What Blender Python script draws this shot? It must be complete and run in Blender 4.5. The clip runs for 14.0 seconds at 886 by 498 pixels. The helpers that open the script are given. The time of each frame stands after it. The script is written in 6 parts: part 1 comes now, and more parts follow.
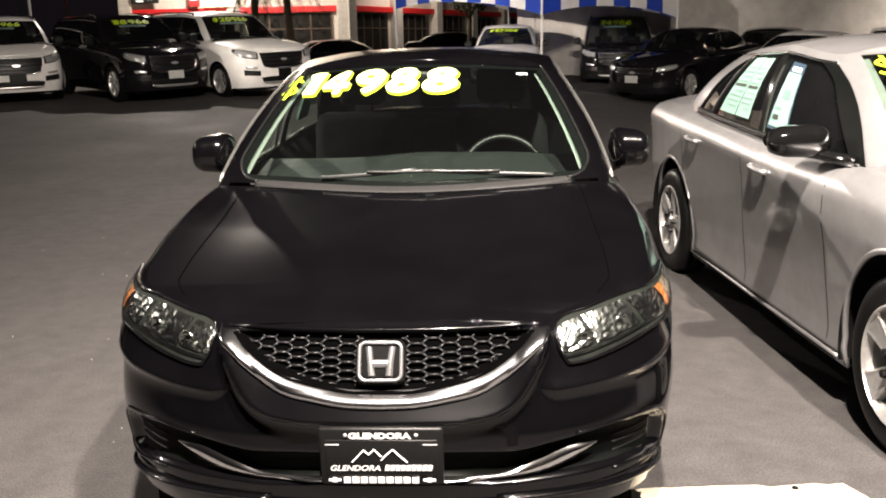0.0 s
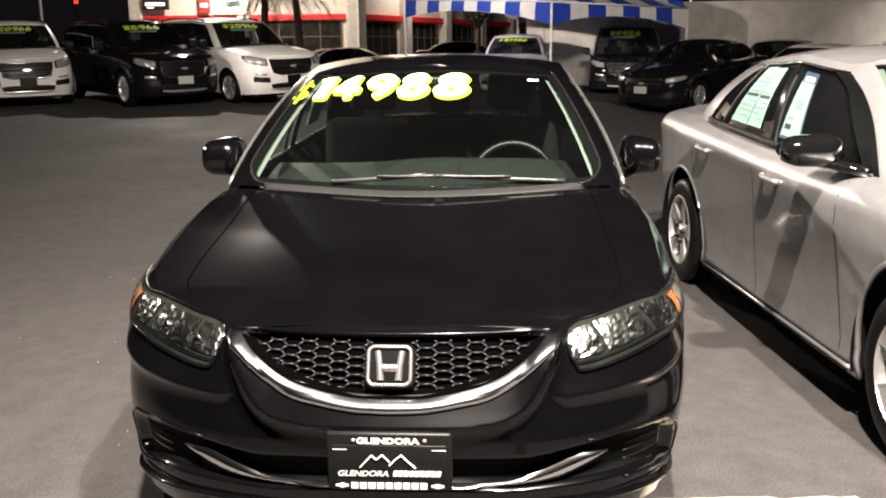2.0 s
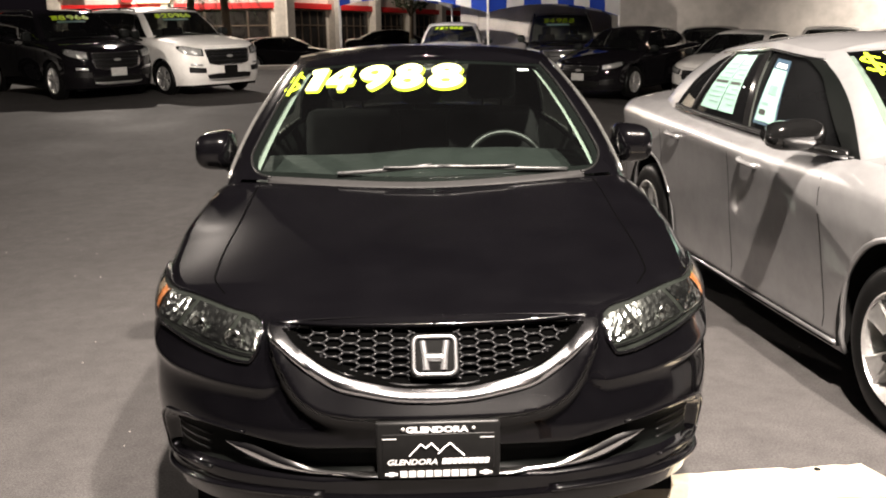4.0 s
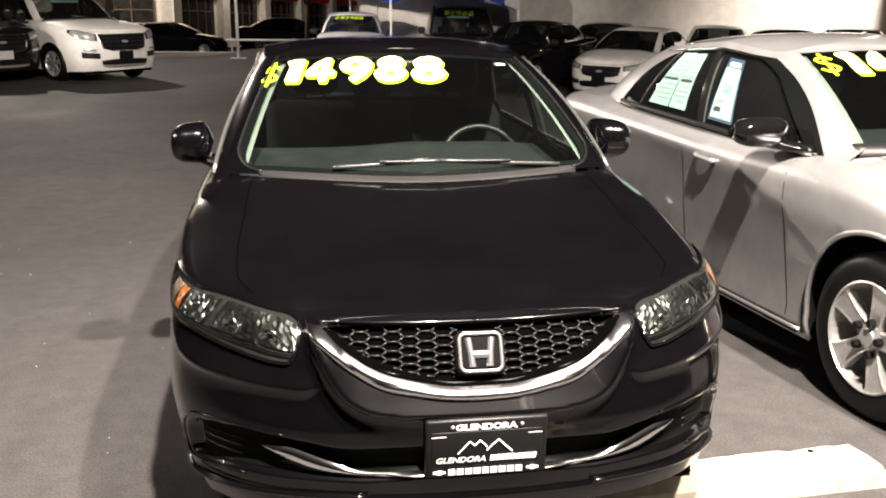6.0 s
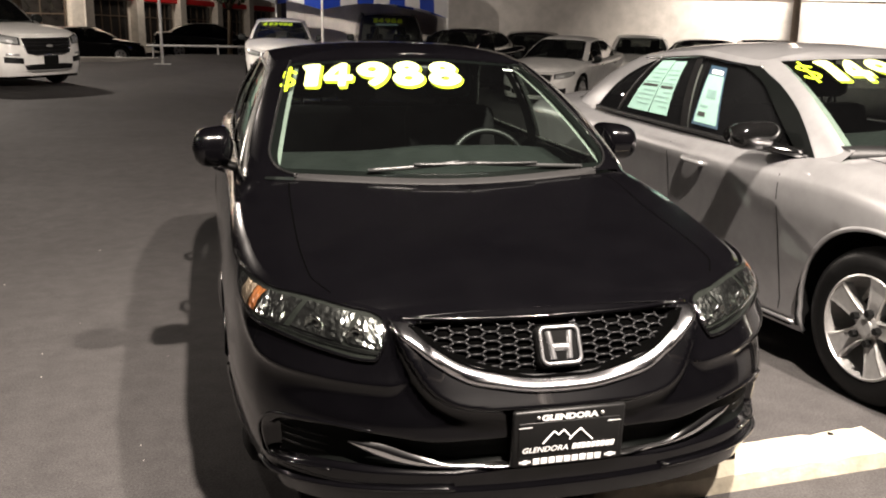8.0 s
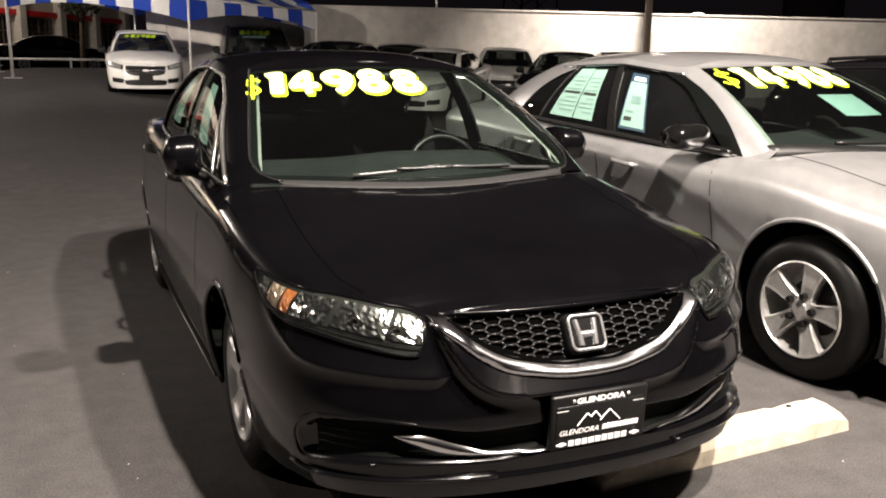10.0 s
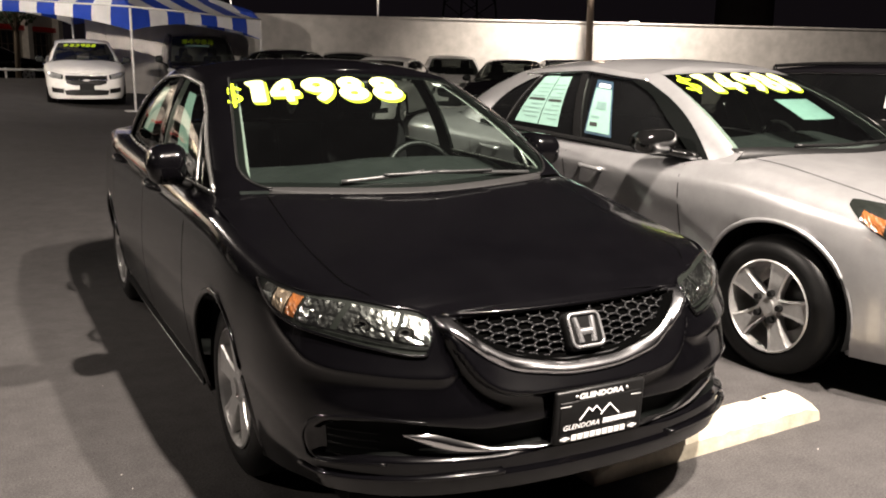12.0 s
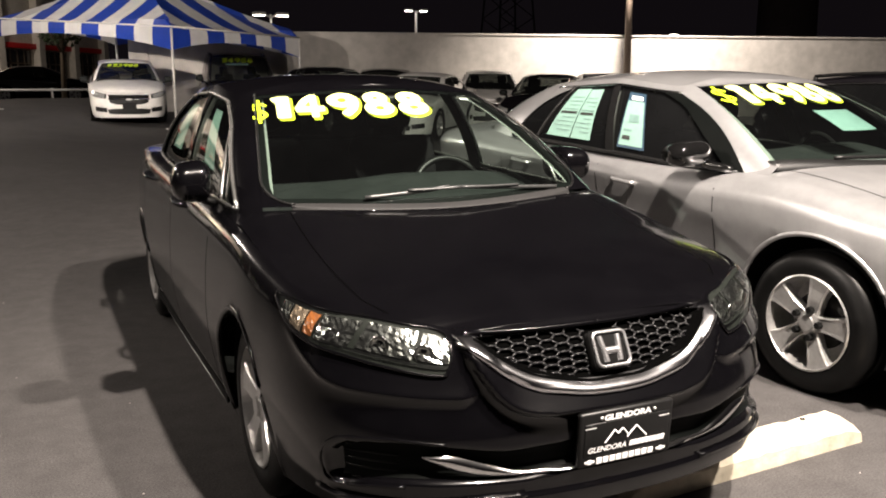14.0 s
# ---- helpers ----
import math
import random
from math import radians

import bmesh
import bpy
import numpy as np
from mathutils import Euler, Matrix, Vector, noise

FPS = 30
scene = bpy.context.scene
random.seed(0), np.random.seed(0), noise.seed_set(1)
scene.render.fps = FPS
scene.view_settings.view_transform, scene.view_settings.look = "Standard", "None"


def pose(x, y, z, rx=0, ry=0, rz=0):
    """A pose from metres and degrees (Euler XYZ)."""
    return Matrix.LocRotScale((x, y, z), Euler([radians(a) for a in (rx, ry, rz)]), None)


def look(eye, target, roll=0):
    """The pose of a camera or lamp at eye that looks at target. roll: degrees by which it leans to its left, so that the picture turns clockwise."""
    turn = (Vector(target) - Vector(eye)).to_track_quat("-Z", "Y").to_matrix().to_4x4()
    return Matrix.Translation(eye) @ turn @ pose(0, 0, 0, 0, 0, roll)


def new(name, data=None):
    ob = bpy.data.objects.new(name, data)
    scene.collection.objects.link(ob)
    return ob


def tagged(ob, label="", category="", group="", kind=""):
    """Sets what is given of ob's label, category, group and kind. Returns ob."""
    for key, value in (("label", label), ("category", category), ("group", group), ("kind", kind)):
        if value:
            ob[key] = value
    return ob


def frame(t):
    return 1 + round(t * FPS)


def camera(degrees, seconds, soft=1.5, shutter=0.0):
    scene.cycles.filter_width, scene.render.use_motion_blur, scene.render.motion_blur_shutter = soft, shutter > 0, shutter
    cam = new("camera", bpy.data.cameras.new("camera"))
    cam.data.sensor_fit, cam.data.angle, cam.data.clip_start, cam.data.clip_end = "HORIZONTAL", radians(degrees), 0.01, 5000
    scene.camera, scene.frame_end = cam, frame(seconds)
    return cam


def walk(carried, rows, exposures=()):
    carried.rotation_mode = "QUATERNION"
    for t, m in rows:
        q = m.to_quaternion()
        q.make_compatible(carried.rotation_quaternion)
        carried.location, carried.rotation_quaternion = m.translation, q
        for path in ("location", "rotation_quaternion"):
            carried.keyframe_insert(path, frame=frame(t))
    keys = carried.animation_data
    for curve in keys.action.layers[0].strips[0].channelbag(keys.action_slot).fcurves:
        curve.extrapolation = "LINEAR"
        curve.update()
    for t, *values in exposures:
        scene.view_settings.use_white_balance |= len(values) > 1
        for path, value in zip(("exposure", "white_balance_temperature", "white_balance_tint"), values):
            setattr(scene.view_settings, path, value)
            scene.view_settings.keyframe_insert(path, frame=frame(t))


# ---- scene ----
# Past the two near cars the lot climbs gently: LOT lays things on that slope.
CLIMB = 2.3
LOT = Matrix.Translation((0, 5, 0)) @ pose(0, 0, 0, CLIMB) @ Matrix.Translation((0, -5, 0))
cam = camera(53.2, 14.0, soft=1.9)
PATH = [
    (0, (0.302, -2.065, 1.473), (0.184, -0.12, 1.025), -1.1),
    (0.5, (0.314, -2.06, 1.47), (0.195, -0.113, 1.031), -0.8),
    (1, (0.337, -2.057, 1.467), (0.21, -0.109, 1.031), -0.6),
    (1.5, (0.345, -2.051, 1.462), (0.167, -0.103, 1.044), -0.3),
    (2, (0.288, -2.049, 1.456), (0.156, -0.1, 1.028), -0.5),
    (2.5, (0.198, -2.068, 1.465), (0.139, -0.12, 1.015), -0.3),
    (3, (0.127, -2.084, 1.465), (0.121, -0.133, 1.026), -0.2),
    (3.5, (0.072, -2.092, 1.467), (0.077, -0.143, 1.02), -0.8),
    (6, (-0.404, -2.037, 1.483), (-0.125, -0.115, 1.007), 0.4),
    (6.5, (-0.507, -2.052, 1.476), (-0.156, -0.144, 0.992), 0.4),
    (7, (-0.601, -2.017, 1.461), (-0.269, -0.098, 1.004), 0.5),
    (7.5, (-0.708, -2.01, 1.447), (-0.314, -0.101, 0.999), -0.5),
    (8, (-0.846, -2.031, 1.471), (-0.38, -0.14, 1.013), 0.9),
    (8.2, (-0.915, -2.034, 1.469), (-0.4, -0.159, 1.001), 0.1),
    (10.3, (-1.382, -1.963, 1.432), (-0.587, -0.178, 1.007), 0.6),
    (10.5, (-1.421, -1.958, 1.427), (-0.609, -0.183, 0.99), 0.3),
    (11, (-1.481, -1.951, 1.434), (-0.638, -0.189, 1.002), 0.7),
    (11.5, (-1.507, -1.959, 1.436), (-0.627, -0.212, 1.02), 0.7),
    (12, (-1.506, -1.956, 1.436), (-0.619, -0.21, 1.03), 0.6),
    (12.5, (-1.497, -1.946, 1.432), (-0.628, -0.187, 1.044), 0.3),
    (13, (-1.476, -1.941, 1.43), (-0.645, -0.163, 1.045), 0.3),
    (13.5, (-1.454, -1.933, 1.428), (-0.628, -0.151, 1.05), 0.1),
    (14, (-1.43, -1.928, 1.429), (-0.621, -0.137, 1.056), -0.1),
]
EXPOSURES = [(0, 0.2), (3.5, 0.25), (6.0, 0.32), (6.5, 0.11), (8.0, -0.11), (10.5, -0.15), (14, -0.14)]
walk(cam, [(t, look(eye, target, roll)) for t, eye, target, roll in PATH], EXPOSURES)

# ---- world and light: a dealer's lot at night, lit by lamps on tall posts and added fills ----
world = bpy.data.worlds.new("night")
scene.world = world
world.use_nodes = True
world.node_tree.nodes["Background"].inputs[0].default_value = (0.0055, 0.0042, 0.0052, 1)
world.node_tree.nodes["Background"].inputs[1].default_value = 0.9
scene.view_settings.exposure = 0.0


def lamp(name, eye, target, power, size, colour=(1.0, 0.875, 0.772), spread=170):
    data = bpy.data.lights.new(name, "AREA")
    data.shape, data.size, data.energy, data.color, data.spread = "DISK", size, power, colour, radians(spread)
    ob = new(name, data)
    ob.matrix_world = look(eye, target)
    return ob


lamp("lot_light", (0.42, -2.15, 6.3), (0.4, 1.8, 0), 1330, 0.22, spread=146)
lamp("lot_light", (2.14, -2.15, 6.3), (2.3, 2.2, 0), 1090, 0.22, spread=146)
lamp("lot_light", (-9.5, 27.5, 9.0), (-5, 19.0, 0.5), 1150, 0.4)
# Unseen flood; its beam is narrowed to lift only the silver flank.
lamp("lot_light", (-11.0, 3.2, 6.8), (1.7, 2.4, 1.1), 62, 0.3, spread=30)
lamp("wall_light", (14.4, 19.9, 6.7), (16.6, 21.9, 2.2), 2700, 0.3, spread=140)
# Unseen flood, added to brighten the tent, white sedan and wall end.
lamp("lot_light", (-11.2, 4.0, 4.5), (1.2, 22.4, 2.0), 100, 0.3, spread=24)
lamp("shop_light", (-13.0, 41.0, 7.0), (-13.0, 46.0, 4.0), 1200, 1.0)
lamp("shop_light", (-4.0, 48.0, 7.0), (-6.0, 52.0, 3.5), 260, 1.0)

# ---- materials ----
def nodes_of(name):
    mat = bpy.data.materials.new(name)
    mat.use_nodes = True
    nt = mat.node_tree
    return mat, nt, nt.nodes["Principled BSDF"]


def ramp(nt, fac, a, b, lo=0.3, hi=0.7):
    r = nt.nodes.new("ShaderNodeValToRGB")
    r.color_ramp.elements[0].position, r.color_ramp.elements[1].position = lo, hi
    r.color_ramp.elements[0].color, r.color_ramp.elements[1].color = (*a, 1), (*b, 1)
    nt.links.new(fac, r.inputs[0])
    return r.outputs[0]


def noise_of(nt, scale, detail=4.0, rough=0.55):
    tc, n = nt.nodes.new("ShaderNodeTexCoord"), nt.nodes.new("ShaderNodeTexNoise")
    n.inputs["Scale"].default_value, n.inputs["Detail"].default_value, n.inputs["Roughness"].default_value = scale, detail, rough
    nt.links.new(tc.outputs["Object"], n.inputs["Vector"])
    return n.outputs[0]


def bump(nt, bsdf, fac, strength, distance=0.005):
    b = nt.nodes.new("ShaderNodeBump")
    b.inputs["Strength"].default_value, b.inputs["Distance"].default_value = strength, distance
    nt.links.new(fac, b.inputs["Height"])
    nt.links.new(b.outputs[0], bsdf.inputs["Normal"])


def plain(name, colour, rough=0.5, metal=0.0, coat=0.0, vary=0.12, scale=30.0, relief=0.0, spec=0.5):
    """A surface whose colour and roughness vary a little at two scales."""
    mat, nt, b = nodes_of(name)
    dark = tuple(c * (1 - vary) for c in colour)
    light = tuple(min(1, c * (1 + vary)) for c in colour)
    nt.links.new(ramp(nt, noise_of(nt, scale), dark, light), b.inputs["Base Color"])
    r = ramp(nt, noise_of(nt, scale * 0.13, 3), (rough * 0.85,) * 3, (min(1, rough * 1.15),) * 3)
    nt.links.new(r, b.inputs["Roughness"])
    b.inputs["Metallic"].default_value, b.inputs["Coat Weight"].default_value, b.inputs["Coat Roughness"].default_value = metal, coat, 0.02
    b.inputs["Specular IOR Level"].default_value = spec
    if relief:
        bump(nt, b, noise_of(nt, scale * 4, 5), relief)
    return mat


def paint(name, colour, metal=0.0, rough=0.35, flake=0.0, spec=0.1, dust=1.0):
    """Car paint: a coloured base under a clear coat, with dust."""
    mat, nt, b = nodes_of(name)
    light = tuple(min(1, c * 1.25 + 0.0006) for c in colour)
    nt.links.new(ramp(nt, noise_of(nt, 5.0, 6, 0.7), colour, light), b.inputs["Base Color"])
    b.inputs["Metallic"].default_value, b.inputs["Roughness"].default_value = metal, rough
    b.inputs["Coat Weight"].default_value, b.inputs["Specular IOR Level"].default_value = 0.9, spec
    nt.links.new(ramp(nt, noise_of(nt, 9.0, 5), (0.03 * dust,) * 3, (0.065 * dust,) * 3), b.inputs["Coat Roughness"])
    if flake:
        bump(nt, b, noise_of(nt, 2500.0, 1), flake, 0.0005)
    return mat


def canvas(name, colour):
    """Thin tent cloth that also lets light through."""
    mat, nt, b = nodes_of(name)
    back, mix = nt.nodes.new("ShaderNodeBsdfTranslucent"), nt.nodes.new("ShaderNodeMixShader")
    tone = ramp(nt, noise_of(nt, 3.0, 5), tuple(c * 0.85 for c in colour), colour)
    nt.links.new(tone, b.inputs["Base Color"])
    nt.links.new(tone, back.inputs[0])
    b.inputs["Roughness"].default_value = 0.4
    mix.inputs[0].default_value = 0.4
    nt.links.new(b.outputs[0], mix.inputs[1])
    nt.links.new(back.outputs[0], mix.inputs[2])
    nt.links.new(mix.outputs[0], nt.nodes["Material Output"].inputs[0])
    return mat


def glass(name, tint, rough=0.0, dirt=0.007):
    """Thin car glass: partly clear and partly glossy, with a film of dust."""
    mat, nt, b = nodes_of(name)
    out = nt.nodes["Material Output"]
    clear, gloss, mix, fres, dust, film = (nt.nodes.new("ShaderNode" + k) for k in ("BsdfTransparent", "BsdfGlossy", "MixShader", "LayerWeight", "BsdfDiffuse", "MixShader"))
    clear.inputs[0].default_value = (*tint, 1)
    gloss.inputs["Roughness"].default_value = rough
    dust.inputs[0].default_value = (0.6, 0.62, 0.65, 1)
    power, scale = nt.nodes.new("ShaderNodeMath"), nt.nodes.new("ShaderNodeMath")
    fres.inputs["Blend"].default_value = 0.5
    power.operation, scale.operation = "POWER", "MULTIPLY_ADD"
    power.inputs[1].default_value, scale.inputs[1].default_value, scale.inputs[2].default_value = 5.0, 0.9, 0.045
    nt.links.new(fres.outputs["Facing"], power.inputs[0])
    nt.links.new(power.outputs[0], scale.inputs[0])
    nt.links.new(ramp(nt, noise_of(nt, 2.0, 6, 0.65), (dirt * 0.75,) * 3, (dirt * 1.25,) * 3), film.inputs[0])
    nt.links.new(clear.outputs[0], film.inputs[1])
    nt.links.new(dust.outputs[0], film.inputs[2])
    nt.links.new(scale.outputs[0], mix.inputs[0])
    nt.links.new(film.outputs[0], mix.inputs[1])
    nt.links.new(gloss.outputs[0], mix.inputs[2])
    nt.links.new(mix.outputs[0], out.inputs[0])
    return mat


def glow(name, colour, strength):
    mat, nt, b = nodes_of(name)
    b.inputs["Base Color"].default_value = (*colour, 1)
    b.inputs["Emission Color"].default_value, b.inputs["Emission Strength"].default_value = (*colour, 1), strength
    return mat


def asphalt():
    mat, nt, b = nodes_of("asphalt")
    big = ramp(nt, noise_of(nt, 0.35, 6, 0.6), (0.0495, 0.0466, 0.0457), (0.056, 0.0528, 0.0518), 0.3, 0.72)
    fine = ramp(nt, noise_of(nt, 130.0, 3), (0.6,) * 3, (1.35,) * 3)
    mul = nt.nodes.new("ShaderNodeMix")
    mul.data_type, mul.blend_type = "RGBA", "MULTIPLY"
    mul.inputs[0].default_value = 1.0
    nt.links.new(big, mul.inputs[6])
    nt.links.new(fine, mul.inputs[7])
    patch_ = ramp(nt, noise_of(nt, 7.0, 7, 0.7), (0.8,) * 3, (1.14,) * 3, 0.35, 0.65)
    mul2 = nt.nodes.new("ShaderNodeMix")
    mul2.data_type, mul2.blend_type = "RGBA", "MULTIPLY"
    mul2.inputs[0].default_value = 1.0
    nt.links.new(mul.outputs[2], mul2.inputs[6])
    nt.links.new(patch_, mul2.inputs[7])
    nt.links.new(mul2.outputs[2], b.inputs["Base Color"])
    nt.links.new(ramp(nt, noise_of(nt, 0.8, 5), (0.7,) * 3, (0.82,) * 3), b.inputs["Roughness"])
    b.inputs["Specular IOR Level"].default_value = 0.2
    bump(nt, b, noise_of(nt, 120.0, 4), 0.5, 0.004)
    return mat


M = dict(
    asphalt=asphalt(),
    black=paint("black_paint", (0.0013, 0.0012, 0.0016), metal=0.1, rough=0.2, spec=0.14, dust=0.9),
    silver=paint("silver_paint", (0.345, 0.343, 0.347), 0.72, 0.37, 0.12),
    mirror_black=plain("mirror_black", (0.004, 0.004, 0.004), 0.1, spec=0.7),
    white=paint("white_paint", (0.66, 0.65, 0.625), 0.0, 0.3),
    navy=paint("dark_paint", (0.006, 0.0055, 0.0065), 0.0, 0.6, spec=0.0),
    chrome=plain("chrome", (0.9, 0.9, 0.9), 0.13, 1.0, vary=0.03),
    bright_chrome=plain("grille_chrome", (0.82, 0.82, 0.84), 0.17, 1.0, vary=0.03),
    emblem=plain("emblem_metal", (0.45, 0.45, 0.46), 0.3, 0.85, vary=0.03),
    alloy=plain("alloy", (0.55, 0.545, 0.535), 0.33, 0.7, vary=0.1),
    disc=plain("brake_iron", (0.05, 0.05, 0.05), 0.5, 0.6),
    rubber=plain("rubber", (0.0045, 0.0045, 0.0045), 0.4, relief=0.1, spec=0.2),
    gap=plain("gap_and_hollow_black", (0.001, 0.001, 0.001), 1.0, spec=0.0),
    plastic=plain("black_plastic", (0.006, 0.006, 0.006), 0.4, relief=0.08, scale=60, spec=0.25),
    mesh=plain("grille_plastic", (0.012, 0.012, 0.013), 0.4, spec=0.3),
    amber_tint=plain("amber_reflector", (0.58, 0.46, 0.34), 0.25, 0.9),
    trim=plain("grey_trim", (0.125, 0.14, 0.125), 0.7, scale=80),
    cloth=plain("dark_cloth", (0.007, 0.007, 0.0075), 0.95, scale=90, relief=0.3, spec=0.2),
    dash=plain("dash_plastic", (0.0085, 0.010, 0.0095), 0.6, relief=0.1, scale=90, spec=0.2),
    liner=plain("liner", (0.003, 0.003, 0.003), 0.9, spec=0.1),
    glass=glass("clear_glass", (0.82, 0.91, 0.86), dirt=0.0015),
    dim=glass("shaded_glass", (0.38, 0.41, 0.39)),
    tint=glass("tinted_glass", (0.10, 0.105, 0.10)),
    sideglass=glass("side_glass", (0.84, 0.90, 0.86), dirt=0.002),
    black_gloss=plain("gloss_black", (0.008, 0.008, 0.008), 0.08, vary=0.1),
    frit=plain("glass_print", (0.0025, 0.003, 0.0028), 0.5, spec=0.05),
    cowl=plain("cowl_plastic", (0.014, 0.0137, 0.0137), 0.6, relief=0.1, scale=60, spec=0.2),
    satin=plain("dull_moulding", (0.22, 0.22, 0.21), 0.28, 0.8),
    wiper=plain("wiper_plastic", (0.03, 0.031, 0.031), 0.35, vary=0.05),
    lamp_dark=plain("lamp_housing", (0.009, 0.0105, 0.009), 0.5, vary=0.3, spec=0.06),
    reflector=plain("lamp_reflector", (0.34, 0.355, 0.34), 0.2, 1.0, vary=0.25, scale=45),
    lens=glass("lamp_lens", (0.95, 0.96, 0.95), dirt=0.002),
    amber=plain("amber", (0.2, 0.066, 0.016), 0.25),
    decal_face=plain("decal_face", (0.66, 0.74, 0.26), 0.6, vary=0.03),
    decal_edge=plain("decal_edge", (0.45, 0.66, 0.015), 0.6, vary=0.03),
    ink=plain("ink", (0.01, 0.012, 0.01), 0.6),
    # Greener and darker than paper: the tinted glass's dimming is in its colour.
    paper=plain("paper", (0.18, 0.31, 0.26), 0.8, vary=0.04),
    paper_blue=plain("printed_blue", (0.012, 0.035, 0.06), 0.6),
    paper_grey=plain("printed_grey", (0.11, 0.19, 0.17), 0.7),
    letter=plain("white_print", (0.85, 0.85, 0.85), 0.5, vary=0.02),
    concrete=plain("cream_concrete", (0.42, 0.375, 0.29), 0.85, scale=9, vary=0.28, relief=0.6),
    stucco=plain("stucco", (0.46, 0.437, 0.405), 0.9, scale=2.5, vary=0.16, relief=0.6),
    lamp_bright=plain("lamp_bright", (0.5, 0.5, 0.5), 0.25, 0.5),
    canvas_white=canvas("canvas_white", (0.9, 0.89, 0.87)),
    canvas_blue=canvas("canvas_blue", (0.025, 0.075, 0.5)),
    steel=plain("painted_steel", (0.55, 0.54, 0.52), 0.5, scale=20),
    bronze=plain("window_frame_bronze", (0.11, 0.08, 0.055), 0.45, 0.3),
    pole=plain("pole_paint", (0.16, 0.12, 0.09), 0.6, scale=12),
    shop=plain("shop_wall", (0.6, 0.55, 0.47), 0.85, scale=5, relief=0.3),
    shopred=plain("red_band", (0.6, 0.02, 0.02), 0.5),
    blue=paint("blue_paint", (0.05, 0.07, 0.16), 0.3, 0.4),
    plate_grey=plain("plate_grey", (0.5, 0.5, 0.48), 0.5),
    kerb=plain("kerb_concrete", (0.35, 0.33, 0.3), 0.9, scale=9, relief=0.4),
    column=plain("column_concrete", (0.10, 0.08, 0.08), 0.9, scale=0.5),
    shopglass=plain("shop_glass", (0.02, 0.018, 0.016), 0.12, scale=2, vary=0.5),
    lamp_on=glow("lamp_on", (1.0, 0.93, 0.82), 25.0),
    sign_on=glow("sign_on", (1.0, 0.86, 0.6), 1.6),
    sign_red=plain("sign_red", (0.7, 0.03, 0.03), 0.5),
    letter_on=glow("letter_on", (1.0, 0.95, 0.9), 1.2),
    amber_on=glow("amber_on", (1.0, 0.35, 0.05), 2.5),
    red_on=glow("red_on", (1.0, 0.05, 0.02), 2.0),
    dark=plain("dark_void", (0.012, 0.012, 0.012), 0.6),
    bark=plain("bark", (0.16, 0.12, 0.08), 0.9, scale=12, relief=0.8),
    leaf=plain("palm_leaf", (0.05, 0.075, 0.03), 0.6, scale=4, vary=0.4),
)


# ---- mesh helpers ----
def link(name, bm, mat, parent=None, label="", smooth=True, matrix=None):
    mesh = bpy.data.meshes.new(name)
    bm.to_mesh(mesh)
    bm.free()
    for mt in (mat if isinstance(mat, (list, tuple)) else [mat]):
        mesh.materials.append(mt)
    if smooth:
        mesh.shade_smooth()
    ob = new(name, mesh)
    if parent:
        ob.parent = parent
    if matrix is not None:
        ob.matrix_basis = matrix
    if label:
        tagged(ob, label)
    return ob


def part(name, bm, mat, parent, label="", smooth=True, matrix=None):
    return link(name, bm, mat, parent, label, smooth, matrix)


def thing(name, label, category, m=None, group="", kind=""):
    ob = new(name)
    if m is not None:
        ob.matrix_world = m
    return tagged(ob, label, category, group, kind)


def box(bm, x0, x1, y0, y1, z0, z1, bevel=0.0):
    g = bmesh.ops.create_cube(bm, size=1.0)
    for v in g["verts"]:
        v.co = Vector(((x0 + x1) / 2 + v.co.x * (x1 - x0), (y0 + y1) / 2 + v.co.y * (y1 - y0), (z0 + z1) / 2 + v.co.z * (z1 - z0)))
    if bevel:
        es = list({e for v in g["verts"] for e in v.link_edges})
        bmesh.ops.bevel(bm, geom=es, offset=bevel, segments=2, affect="EDGES", profile=0.5)


def boxed(*a, **k):
    bm = bmesh.new()
    box(bm, *a, **k)
    return bm


def sheet(bm, P, flip=False, mi=0, keep=None):
    """Quads over a grid of points P[i][j]."""
    P = np.asarray(P, float)
    vs = [[bm.verts.new(p) for p in row] for row in P]
    for i in range(len(vs) - 1):
        for j in range(len(vs[0]) - 1):
            if keep is not None and not keep[i][j]:
                continue
            q = [vs[i][j], vs[i + 1][j], vs[i + 1][j + 1], vs[i][j + 1]]
            if len({tuple(round(c, 6) for c in v.co) for v in q}) < 3:
                continue
            f = bm.faces.new(q[::-1] if flip else q)
            f.material_index = mi
    return vs


def tidy(bm, dist=1e-4):
    bmesh.ops.remove_doubles(bm, verts=bm.verts, dist=dist)
    loose = [v for v in bm.verts if not v.link_faces]
    bmesh.ops.delete(bm, geom=loose, context="VERTS")
    return bm


